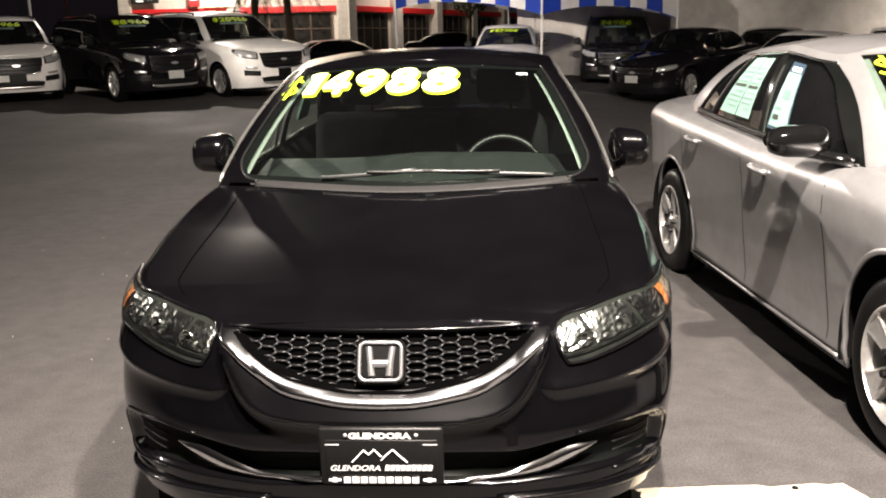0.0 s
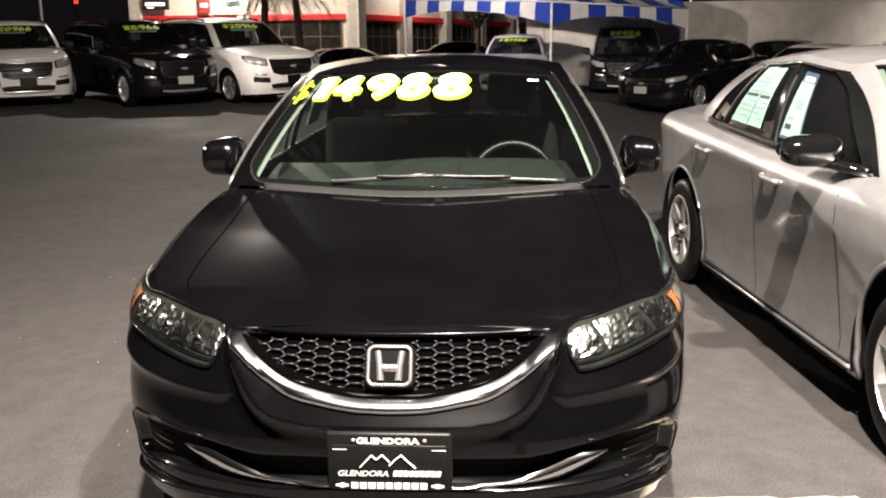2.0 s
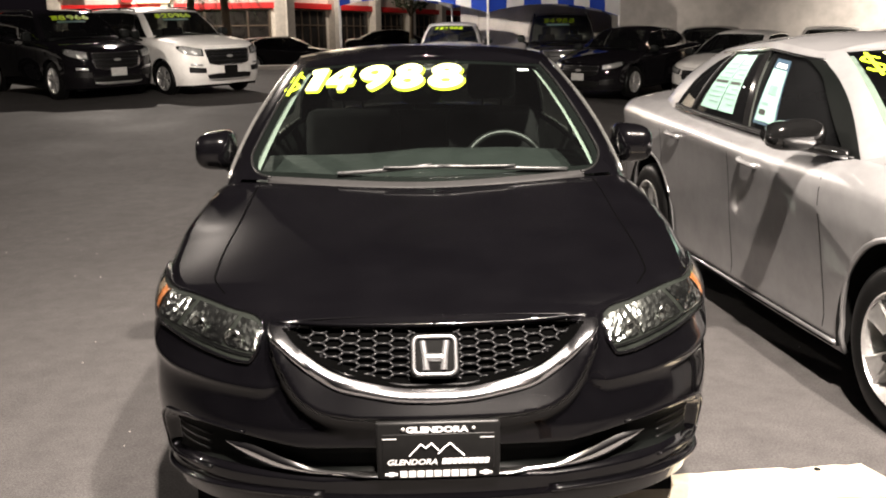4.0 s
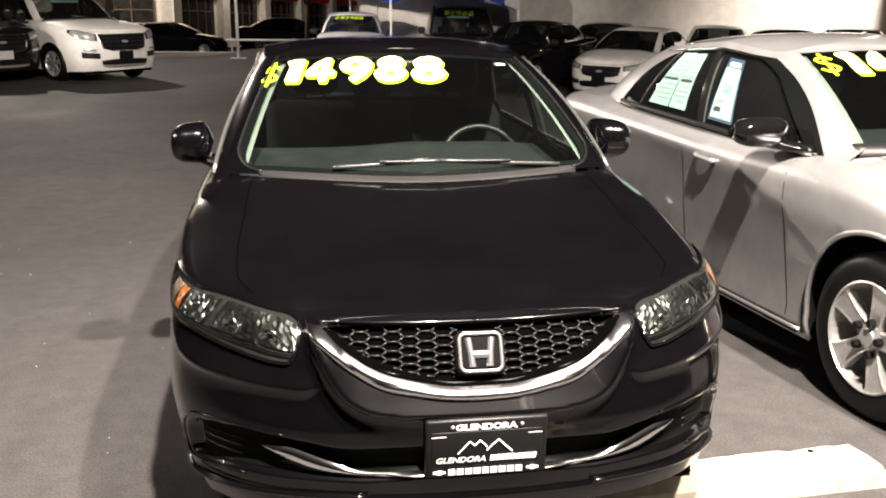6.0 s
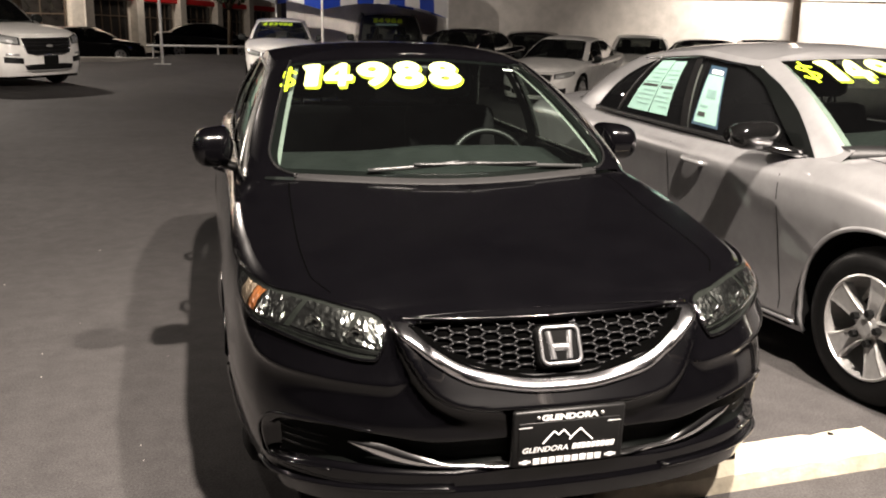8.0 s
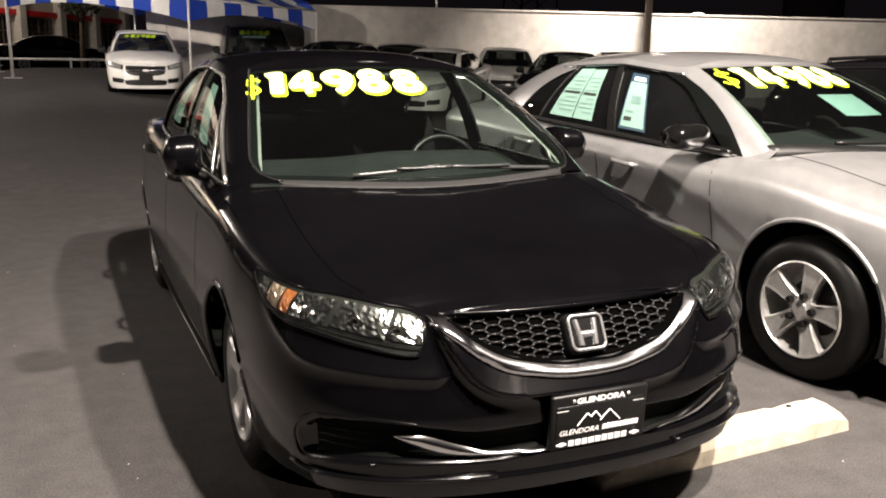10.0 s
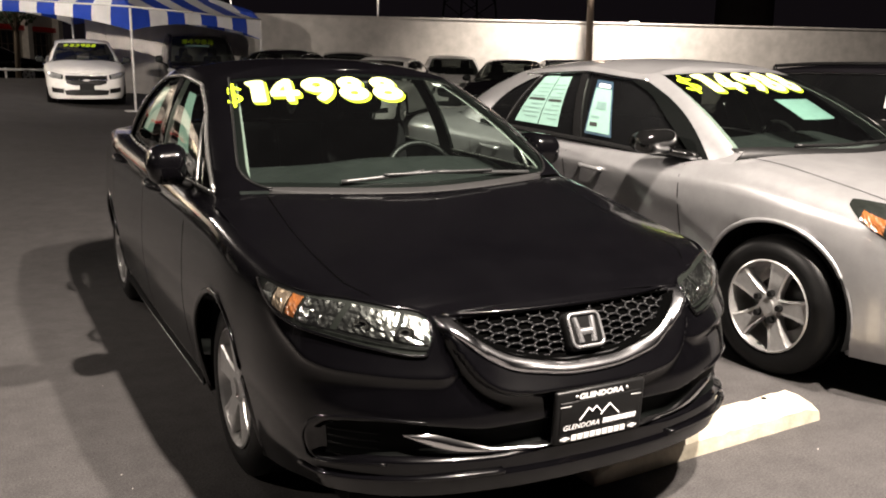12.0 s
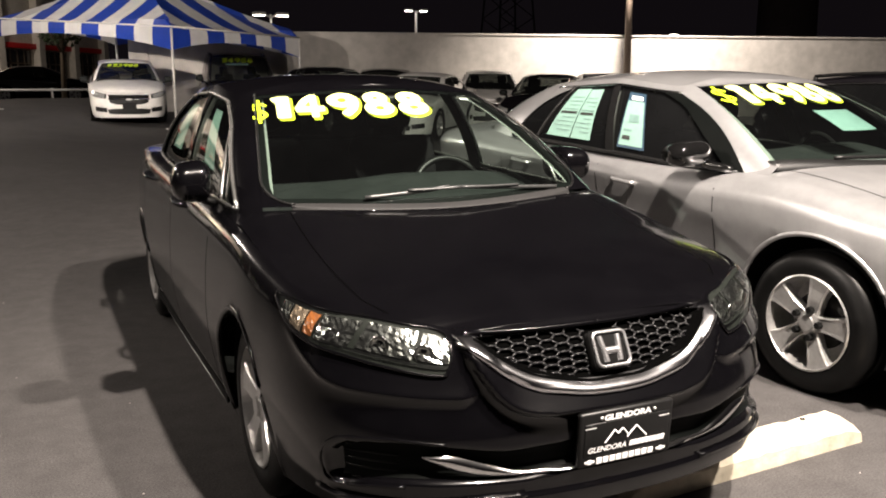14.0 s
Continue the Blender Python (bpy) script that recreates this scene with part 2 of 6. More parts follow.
def tube(bm, pts, r, n=8, closed=False, squash=1.0):
    """A round bar along points; r may be one radius or one a point."""
    pts = [Vector(p) for p in pts]
    rs = [float(v) for v in r] if isinstance(r, (list, tuple, np.ndarray)) else [float(r)] * len(pts)
    rings = []
    for i, p in enumerate(pts):
        a = pts[i - 1] if (i or closed) else p
        b = pts[(i + 1) % len(pts)] if (i < len(pts) - 1 or closed) else p
        d = (b - a).normalized() if (b - a).length > 1e-9 else Vector((0, 0, 1))
        u = d.cross(Vector((0, 0, 1)) if abs(d.z) < 0.9 else Vector((0, 1, 0))).normalized()
        w = u.cross(d)
        rings.append([bm.verts.new(p + rs[i] * (math.cos(2 * math.pi * k / n) * u + squash * math.sin(2 * math.pi * k / n) * w)) for k in range(n)])
    for i in range(len(rings) - (0 if closed else 1)):
        a, b = rings[i], rings[(i + 1) % len(rings)]
        for k in range(n):
            bm.faces.new((a[k], a[(k + 1) % n], b[(k + 1) % n], b[k]))
    if not closed:
        bm.faces.new(rings[0][::-1])
        bm.faces.new(rings[-1])
    return bm


def lathe(bm, prof, n=40, axis="x"):
    """Turns a profile of (radius, along) round the x axis."""
    rings = []
    for r, a in prof:
        rings.append([bm.verts.new((a, r * math.cos(2 * math.pi * k / n), r * math.sin(2 * math.pi * k / n))) for k in range(n)])
    for a, b in zip(rings, rings[1:]):
        for k in range(n):
            bm.faces.new((a[k], a[(k + 1) % n], b[(k + 1) % n], b[k]))
    return bm


def smoothed(table):
    """A monotone cubic through (x, y) pairs."""
    xs, ys = np.array(table, float).T
    h = np.diff(xs)
    d = np.diff(ys) / h
    m = np.zeros(len(xs))
    for i in range(1, len(xs) - 1):
        if d[i - 1] * d[i] > 0:
            m[i] = 2 * d[i - 1] * d[i] / (d[i - 1] + d[i])
    m[0], m[-1] = d[0], d[-1]

    def at(v):
        v = np.clip(np.asarray(v, float), xs[0], xs[-1])
        i = np.clip(np.searchsorted(xs, v, side="right") - 1, 0, len(xs) - 2)
        t = (v - xs[i]) / h[i]
        return (2 * t**3 - 3 * t**2 + 1) * ys[i] + (t**3 - 2 * t**2 + t) * h[i] * m[i] + (3 * t**2 - 2 * t**3) * ys[i + 1] + (t**3 - t**2) * h[i] * m[i + 1]

    return at


def spline(pts, t):
    """A smooth curve through points (Catmull-Rom by chord length) at t from 0 to len - 1."""
    P = np.array(pts, float)
    n = len(P)
    L = np.r_[0, np.cumsum(np.maximum(np.linalg.norm(np.diff(P, axis=0), axis=1), 1e-9))]
    T = np.zeros_like(P)
    for i in range(n):
        a, b = max(i - 1, 0), min(i + 1, n - 1)
        T[i] = (P[b] - P[a]) / (L[b] - L[a])
    t = np.clip(np.asarray(t, float), 0, n - 1)
    i = np.minimum(t.astype(int), n - 2)
    f = (t - i)[:, None]
    h = (L[i + 1] - L[i])[:, None]
    return (2 * f**3 - 3 * f**2 + 1) * P[i] + (f**3 - 2 * f**2 + f) * h * T[i] + (3 * f**2 - 2 * f**3) * P[i + 1] + (f**3 - f**2) * h * T[i + 1]


def text_mesh(words, size, offset=0.0, shear=0.0, res=6, spaced=1.0):
    cu = bpy.data.curves.new("lettering", "FONT")
    cu.body, cu.size, cu.offset, cu.shear, cu.resolution_u = words, size, offset, shear, res
    cu.space_character = spaced
    cu.align_x, cu.align_y = "CENTER", "CENTER"
    ob = new("lettering", cu)
    bpy.context.view_layer.update()
    mesh = bpy.data.meshes.new_from_object(ob.evaluated_get(bpy.context.evaluated_depsgraph_get()))
    bpy.data.objects.remove(ob)
    bm = bmesh.new()
    bm.from_mesh(mesh)
    bpy.data.meshes.remove(mesh)
    return bm


# ---- cars ----
class Shell:
    """The skin of a car: nose at y = 0, tail at y = length, symmetric in x. Widths, heights and insets come from short profiles."""

    def __init__(self, s):
        self.s = s
        raw = [(-s["plan"][1][0], s["plan"][1][1])] + list(s["plan"]) + [(-s["plan"][-2][0], s["plan"][-2][1])]
        P = spline(raw, np.linspace(1, len(raw) - 2, 1500))
        P[:, 0] = np.maximum(P[:, 0], 0)
        L = np.r_[0, np.cumsum(np.linalg.norm(np.diff(P, axis=0), axis=1))]
        self.length, self.P, self.L = L[-1], P, L
        T = np.gradient(P, L, axis=0)
        T /= np.linalg.norm(T, axis=1)[:, None]
        self.N = np.stack([T[:, 1], -T[:, 0]], 1)
        self.zb, self.zt = smoothed(s["bottom"]), smoothed(s["top"])
        self.side, self.front, self.rear = smoothed(s["side"]), smoothed(s["front"]), smoothed(s["rear"])
        self.hood, self.deck = smoothed(s["hood"]), smoothed(s["deck"])
        B = np.array(s["base"], float)
        R = np.array(s["roof"], float)
        mir = np.array([-1, 1, 1])
        self.B, self.R = np.vstack([B[1] * mir, B, B[-2] * mir]), np.vstack([R[1] * mir, R, R[-2] * mir])

    def plan(self, a):
        a = np.clip(np.asarray(a, float), 0, self.length)
        p = np.stack([np.interp(a, self.L, self.P[:, c]) for c in (0, 1)], -1)
        n = np.stack([np.interp(a, self.L, self.N[:, c]) for c in (0, 1)], -1)
        return p, n

    def at_y(self, y):
        """The length along the outline at which it has come back to y."""
        return float(np.interp(y, self.P[:, 1], self.L))

    def skin(self, a, z, off=0.0):
        """The point of the lower body at length a along the outline and height z."""
        a, z = np.broadcast_arrays(np.asarray(a, float), np.asarray(z, float))
        p, n = self.plan(a)
        zb, zt = self.zb(p[..., 1]), self.zt(p[..., 1])
        k = np.clip((z - zb) / (zt - zb), 0, 1)
        wf, wr = np.clip(-n[..., 1], 0, 1) ** 1.5, np.clip(n[..., 1], 0, 1) ** 1.5
        e = np.clip((k - 0.86) / 0.14, 0, 1)
        roll = self.s.get("roll", 0.06) * (1 - np.sqrt(np.maximum(1 - e**2, 0)))
        inset = wf * self.front(z) + wr * self.rear(z) + (1 - wf - wr) * self.side(k) + roll - off
        if "relief" in self.s:
            inset = inset - self.s["relief"](a, z)
        q = p - n * inset[..., None]
        return np.stack([np.maximum(q[..., 0], 0), q[..., 1], z], -1)

    def rim(self, a):
        p, _ = self.plan(a)
        return self.skin(a, self.zt(p[..., 1]))

    def house(self, s, k, off=0.0):
        """The point of the glasshouse: s counts the keys from the windscreen's middle to the rear window's, k runs from belt to roof."""
        s, k = np.broadcast_arrays(np.asarray(s, float), np.asarray(k, float))
        sh = s.shape
        b, r = spline(self.B, s.ravel() + 1), spline(self.R, s.ravel() + 1)
        d = spline(self.B, np.minimum(s.ravel() + 1.02, len(self.B) - 1)) - spline(self.B, s.ravel() + 0.98)
        n = np.cross(d, r - b)
        n /= np.maximum(np.linalg.norm(n, axis=1), 1e-9)[:, None]
        kk = k.ravel()[:, None]
        q = b + (r - b) * kk + n * (4 * kk * (1 - kk) * self.s.get("bulge", 0.03) + off)
        return q.reshape(*sh, 3)


def mirrored(bm):
    """Adds the other half of a mesh, at minus x."""
    g = bmesh.ops.duplicate(bm, geom=list(bm.verts) + list(bm.edges) + list(bm.faces))["geom"]
    for v in g:
        if isinstance(v, bmesh.types.BMVert):
            v.co.x = -v.co.x
    bmesh.ops.reverse_faces(bm, faces=[f for f in g if isinstance(f, bmesh.types.BMFace)])
    return tidy(bm)


def flipped(bm):
    for v in bm.verts:
        v.co.x = -v.co.x
    bmesh.ops.reverse_faces(bm, faces=bm.faces)
    return bm


def wheel(car, x, y, r, width, spokes, side, rimmat, name="wheel", twin=True, rimr=0.66, detail=True, rim=None):
    """A tyre on a rim whose face looks to side (+1 or -1) in x."""
    hub = new(name)
    hub.parent = car
    hub.location = (x, y, r)
    if side < 0:
        hub.rotation_euler = (0, 0, math.pi)
    bm = bmesh.new()
    w, q = width, r * rimr
    lathe(bm, [(q, -w), (r * 0.86, -w), (r * 0.97, -w * 0.86), (r, -w * 0.6), (r, -w * 0.4), (r * 0.985, -w * 0.38), (r, -w * 0.36), (r, -0.2 * w), (r * 0.975, -0.07 * w), (r * 0.9, 0), (r * 0.8, 0.012), (r * 0.72, 0.006), (q, -0.006)], 56)
    part("tyre", bm, M["rubber"], hub)
    bm = bmesh.new()
    lathe(bm, [(q * 1.02, 0.004), (q * 0.985, 0.008), (q * 0.96, -0.004), (q * 0.93, -0.03), (q * 0.9, -w * 0.75), (q * 0.3, -w * 0.8)], 48)
    lathe(bm, [(q * 0.26, -0.05), (q * 0.25, -0.012), (q * 0.17, -0.006), (q * 0.16, 0.004), (0.001, 0.006)], 24)
    turn = radians(rim["turn"]) if rim else 0.0
    for i in range(spokes if rim else 0):
        a = 2 * math.pi * i / spokes + turn
        c, s_ = math.cos(a), math.sin(a)
        rows = []
        for rad, hw, dep in zip((0.15, 0.34, 0.6, 0.84, 0.985), rim["widths"], (-0.012, -0.010, -0.004, -0.001, 0.003)):
            hw = hw * q
            rows.append([bm.verts.new((dep + dx, rad * q * c - e * s_, rad * q * s_ + e * c)) for e, dx in ((-hw, -0.045), (-hw, -0.006), (-hw * 0.86, 0), (-hw * 0.6, -0.003), (hw * 0.6, -0.003), (hw * 0.86, 0), (hw, -0.006), (hw, -0.045))])
        for p0, p1 in zip(rows, rows[1:]):
            for j in range(7):
                bm.faces.new((p0[j], p0[j + 1], p1[j + 1], p1[j]))
    for i in range(0 if rim else spokes):
        for k in (-1, 1) if twin else (0,):
            a = 2 * math.pi * i / spokes + math.pi / 2
            t0, t1, h0, h1 = k * 0.17, k * 0.1, q * (0.105 if twin else 0.15), q * (0.095 if twin else 0.14)
            ring = []
            for rad, off, hw, dep in ((q * 0.18, t0 * 0.9, h0, -0.012), (q * 0.55, t0, h0, -0.006), (q * 0.97, t1 + k * 0.06, h1, -0.004)):
                c, s_ = math.cos(a + off), math.sin(a + off)
                ring.append([bm.verts.new((dep + dx, rad * c - e * s_, rad * s_ + e * c)) for e, dx in ((-hw, -0.035), (-hw * 0.7, 0), (hw * 0.7, 0), (hw, -0.035))])
            for p0, p1 in zip(ring, ring[1:]):
                for j in range(3):
                    bm.faces.new((p0[j], p0[j + 1], p1[j + 1], p1[j]))
    bmesh.ops.recalc_face_normals(bm, faces=bm.faces)
    part("rim", bm, rimmat, hub, smooth=False)
    bm = bmesh.new()
    lathe(bm, [(q * 0.62, -w * 0.55), (q * 0.6, -w * 0.42), (q * 0.2, -w * 0.42)], 32)
    part("brake_disc", bm, M["disc"], hub)
    for i in range(5 if detail and not (rim and rim.get("covered")) else 0):
        a = 2 * math.pi * i / 5 + turn
        bm = bmesh.new()
        bmesh.ops.create_cone(bm, cap_ends=True, segments=6, radius1=0.018, radius2=0.0155, depth=0.026, matrix=Matrix.Translation((0.003, q * 0.3 * math.cos(a), q * 0.3 * math.sin(a))) @ pose(0, 0, 0, 0, 90, 0))
        part("wheel_nut", bm, M["plastic"], hub, smooth=False)
    return hub


def hood_at(S, x, y, off=0.0):
    """The point of the hood over x and y."""
    x, y = np.broadcast_arrays(np.asarray(x, float), np.asarray(y, float))
    up = 0.0
    if "lift" in S.s:
        y, up = S.s["lift"](x, y)
    R = S.rim(np.linspace(0, S.at_y(S.s["cowl"]) + 0.1, 400))
    xe, ze = np.interp(y, R[:, 1], R[:, 0]), np.interp(y, R[:, 1], R[:, 2])
    f = np.clip(np.abs(x) / np.maximum(xe, 1e-6), 0, 1)
    return np.stack([x, y, ze + np.maximum(S.hood(y) - ze, 0) * (1 - f ** S.s.get("crown", 2.6)) + up + off], -1)


def build_car(name, spec, colour, m, label, category="car", group="", fine=0.035, levels=24, full=True):
    """Body, glass, wheels and cabin of a car; what sets a make apart is added by its own function."""
    S = Shell(spec)
    car = thing(name, label, category, m, group)
    wy0, wy1, wr, ar = spec["wheels"]
    cuts = spec["cuts"]  # bumper, door, door, quarter, rear bumper
    names = ["front_bumper", "fender", "door", "rear_door", "quarter_panel", "rear_bumper"]
    marks = [0.0] + [S.at_y(c) for c in cuts] + [S.length]
    for seg, (a0, a1) in enumerate(zip(marks, marks[1:])):
        fine_a, lev = spec.get("finefront", (fine, levels)) if seg == 0 else (fine, levels)
        n = max(4, int((a1 - a0) / fine_a))
        a = np.linspace(a0, a1, n + 1)
        p, _ = S.plan(a)
        kk = np.r_[np.linspace(0, 0.84, lev - 7), np.linspace(0.88, 1.0, 7)]
        z = S.zb(p[:, 1])[:, None] + (S.zt(p[:, 1]) - S.zb(p[:, 1]))[:, None] * kk[None]
        Q = S.skin(a[:, None], z)
        inside = np.zeros(Q.shape[:2], bool)
        for wy in (wy0, wy1):
            d = np.hypot(Q[..., 1] - wy, Q[..., 2] - wr)
            hit = (d < ar) & (Q[..., 0] > 0.45)
            inside |= hit
            f = np.where(hit, ar / np.maximum(d, 1e-6), 1)
            Q[..., 1], Q[..., 2] = wy + (Q[..., 1] - wy) * f, wr + (Q[..., 2] - wr) * f
        keep = ~(inside[:-1, :-1] & inside[1:, :-1] & inside[1:, 1:] & inside[:-1, 1:])
        bm = bmesh.new()
        sheet(bm, Q, keep=keep)
        tidy(bm)
        if names[seg] in ("front_bumper", "rear_bumper"):
            part(names[seg], mirrored(bm), colour, car)
        else:
            b2 = bm.copy()
            part(names[seg], bm, colour, car)
            part(names[seg], flipped(b2), colour, car)
    # hood, boot lid, shoulders
    nc = spec.get("columns", 15)
    f = 1 - np.linspace(0, 1, nc) ** 1.15
    for nm, y0, y1, centre in (("hood", -1, spec["cowl"], S.hood), ("trunk_lid", spec["deckline"], 99, S.deck)):
        al = np.linspace(0, S.at_y(y1), int(S.at_y(y1) / spec.get("hoodstep", fine))) if y0 < 0 else np.linspace(S.at_y(y0), S.length, max(6, int((S.length - S.at_y(y0)) / fine)))
        E = S.rim(al)
        zc = centre(E[:, 1])
        X, Y = E[:, 0][:, None] * f[None], np.repeat(E[:, 1][:, None], nc, 1)
        if "lift" in spec and y0 < 0:
            Y, up = spec["lift"](X, Y)
            zz = E[:, 2][:, None] + np.maximum(S.hood(Y) - E[:, 2][:, None], 0) * (1 - f[None] ** spec["crown"])
            Q = np.stack([X, Y, zz + up], -1)
        else:
            zz = E[:, 2][:, None] + np.maximum(zc - E[:, 2], 0)[:, None] * (1 - f[None] ** spec.get("crown", 2.6))
            Q = np.stack([X, Y, zz], -1)
        bm = bmesh.new()
        sheet(bm, Q)
        part(nm, mirrored(tidy(bm)), colour, car)
    yy = np.linspace(spec["cowl"] - 0.02, spec["deckline"] + 0.02, 50)
    E = S.rim(np.array([S.at_y(v) for v in yy]))
    ks = np.linspace(1, len(spec["base"]) - 2, 200)
    C = S.house(ks, 0.0)
    inner = np.stack([np.interp(yy, C[:, 1], C[:, 0]) - 0.005, yy, np.interp(yy, C[:, 1], C[:, 2])], -1)
    w = np.linspace(0, 1, 5)[None, :, None]
    bm = bmesh.new()
    sheet(bm, E[:, None] * (1 - w) + inner[:, None] * w)
    part("shoulder", mirrored(tidy(bm)), colour, car)
    # glasshouse
    nk = len(spec["base"]) - 1
    kinds = spec["bays"]
    frame_bm, black_bm = bmesh.new(), bmesh.new()

    def bay(bm, s0, s1, k0, k1, off=0.0, ns=10, nkk=10):
        sheet(bm, S.house(np.linspace(s0, s1, ns + 1)[:, None], np.linspace(k0, k1, nkk + 1)[None], off))

    lo, hi = spec.get("lo", 0.03), spec.get("hi", 0.9)
    for i, kind in enumerate(kinds):
        if kind == "w":
            bm = bmesh.new()
            bay(bm, i, i + 1, 0.0, 0.955, 0, 16, 16)
            part("windshield" if i == 0 else "rear_window", mirrored(tidy(bm)), (M["glass"] if full else M["dim"]) if i == 0 else spec.get("rearglass", M["tint"]), car)
            bay(frame_bm, i, i + 1, 0.955, 1)
        elif kind == "s":
            for sgn in (1, -1):
                bm = bmesh.new()
                bay(bm, i, i + 1, lo, hi, -0.012)
                part("side_window", tidy(bm) if sgn > 0 else flipped(tidy(bm)), spec.get("sideglass", M["tint"]), car)
            bay(frame_bm, i, i + 1, hi, 1)
            bay(black_bm, i, i + 1, -0.02, lo)
            for edge, ds, dk in ((i, 0.24, 0.24), (i + 1, -0.5, 0.6)):
                if kinds[i - 1 if ds > 0 else i + 1] == "p":
                    # the window's upper corner is rounded
                    q = np.linspace(0, 1, 11)
                    rim_s, rim_k = edge + ds * np.maximum(2 * q - 1, 0), hi - dk * np.maximum(1 - 2 * q, 0)
                    in_s, in_k = edge + ds * q**2, hi - dk * (1 - q) ** 2
                    sheet(frame_bm, S.house(np.stack([rim_s, in_s]), np.stack([rim_k, in_k]), 0.001))
        elif kind == "p":
            bay(frame_bm, i, i + 1, -0.03, 1)
        elif kind == "b":
            bay(black_bm, i, i + 1, -0.02, hi)
            bay(frame_bm, i, i + 1, hi, 1)
    part("window_frame", mirrored(tidy(frame_bm)), colour, car)
    other = tidy(black_bm).copy()
    part("pillar_trim", black_bm, M["black_gloss"], car)
    part("pillar_trim", flipped(other), M["black_gloss"], car)
    # roof
    ss = np.linspace(0, nk, 60)
    E = S.house(ss, 1.0)
    zc = smoothed(spec["roofline"])(E[:, 1])
    f2 = 1 - np.linspace(0, 1, 12) ** 1.2
    Q = np.stack([E[:, 0][:, None] * f2[None], np.repeat(E[:, 1][:, None], 12, 1), E[:, 2][:, None] + np.maximum(zc - E[:, 2], 0)[:, None] * (1 - f2[None] ** 2.6)], -1)
    bm = bmesh.new()
    sheet(bm, Q)
    part("roof", mirrored(tidy(bm)), colour, car)
    # floor pan and wheel wells
    hw = max(x for x, _ in spec["plan"])
    ln = spec["plan"][-1][1]
    bm = bmesh.new()
    box(bm, -hw * 0.78, hw * 0.78, 0.25, ln - 0.25, 0.19, 0.24)
    box(bm, -hw * 0.5, hw * 0.5, 0.3, ln - 0.3, 0.24, 0.5)
    box(bm, -hw * 0.95, hw * 0.95, wy0 + ar + 0.04, wy1 - ar - 0.04, 0.205, 0.235)
    part("floor_pan", bm, M["liner"], car, smooth=False)
    for wy in (wy0, wy1):
        th = np.linspace(-0.28, math.pi + 0.28, 28)
        for sgn in (1, -1):
            bm = bmesh.new()
            X = np.array([hw - spec.get("tuck", 0.035), hw - 0.3])
            Q = np.stack([np.stack([np.full(28, sgn * x), wy + ar * 1.005 * np.cos(th), wr + ar * 1.005 * np.sin(th)], -1) for x in X], 1)
            sheet(bm, Q)
            c = bm.verts.new((sgn * (hw - 0.3), wy, wr))
            vs = [bm.verts.new(q) for q in Q[:, 1]]
            for u, v in zip(vs, vs[1:]):
                bm.faces.new((c, u, v))
            part("wheel_well", tidy(bm), M["liner"], car)
            if full:
                th2 = np.linspace(-0.35, math.pi + 0.35, 40)
                bm = tube(bmesh.new(), [S.skin(S.at_y(wy + ar * math.cos(q)), max(wr + ar * math.sin(q), float(S.zb(wy)) + 0.01), -0.006) for q in th2], 0.013, 6)
                part("arch_lip", bm if sgn > 0 else flipped(bm), colour, car)
            wheel(car, sgn * (hw - spec.get("tuck", 0.035)), wy, wr, spec.get("tyre", 0.2), spec.get("spokes", 5), sgn, M["alloy"], twin=spec.get("twin", True), detail=full, rim=spec.get("rim"))
    # cabin
    bx = spec["base"][1]
    if full:
        cabin(car, S, spec)
    else:
        bm = bmesh.new()
        for sx in (-1, 1):
            yb = spec["base"][0][1] + 1.35
            box(bm, sx * 0.38 - 0.24, sx * 0.38 + 0.24, yb, yb + 0.14, 0.5, bx[2] + 0.12, 0.05)
            box(bm, sx * 0.38 - 0.12, sx * 0.38 + 0.12, yb + 0.03, yb + 0.12, bx[2] + 0.1, bx[2] + 0.32, 0.04)
        part("seat", bm, M["cloth"], car)
        bm = boxed(-bx[0], bx[0], spec["base"][0][1] + 0.12, spec["base"][0][1] + 0.5, 0.6, bx[2] + 0.0, bevel=0.05)
        part("dashboard", bm, M["dash"], car)
    return car, S


def seat(parent, x, y, z, w, back, recline=12):
    bm = bmesh.new()
    box(bm, -w / 2, w / 2, -0.42, 0.06, -0.1, 0.08, 0.05)
    part("seat", bm, M["cloth"], parent, matrix=pose(x, y, z))
    bm = bmesh.new()
    box(bm, -w / 2, w / 2, -0.06, 0.08, 0.0, back, 0.06)
    box(bm, -0.13, 0.13, -0.03, 0.07, back + 0.04, back + 0.24, 0.045)
    tube(bm, [(-0.05, 0.02, back - 0.02), (-0.05, 0.02, back + 0.08)], 0.007)
    tube(bm, [(0.05, 0.02, back - 0.02), (0.05, 0.02, back + 0.08)], 0.007)
    part("seat_back", bm, M["cloth"], parent, matrix=pose(x, y, z) @ pose(0, 0, 0, -recline))


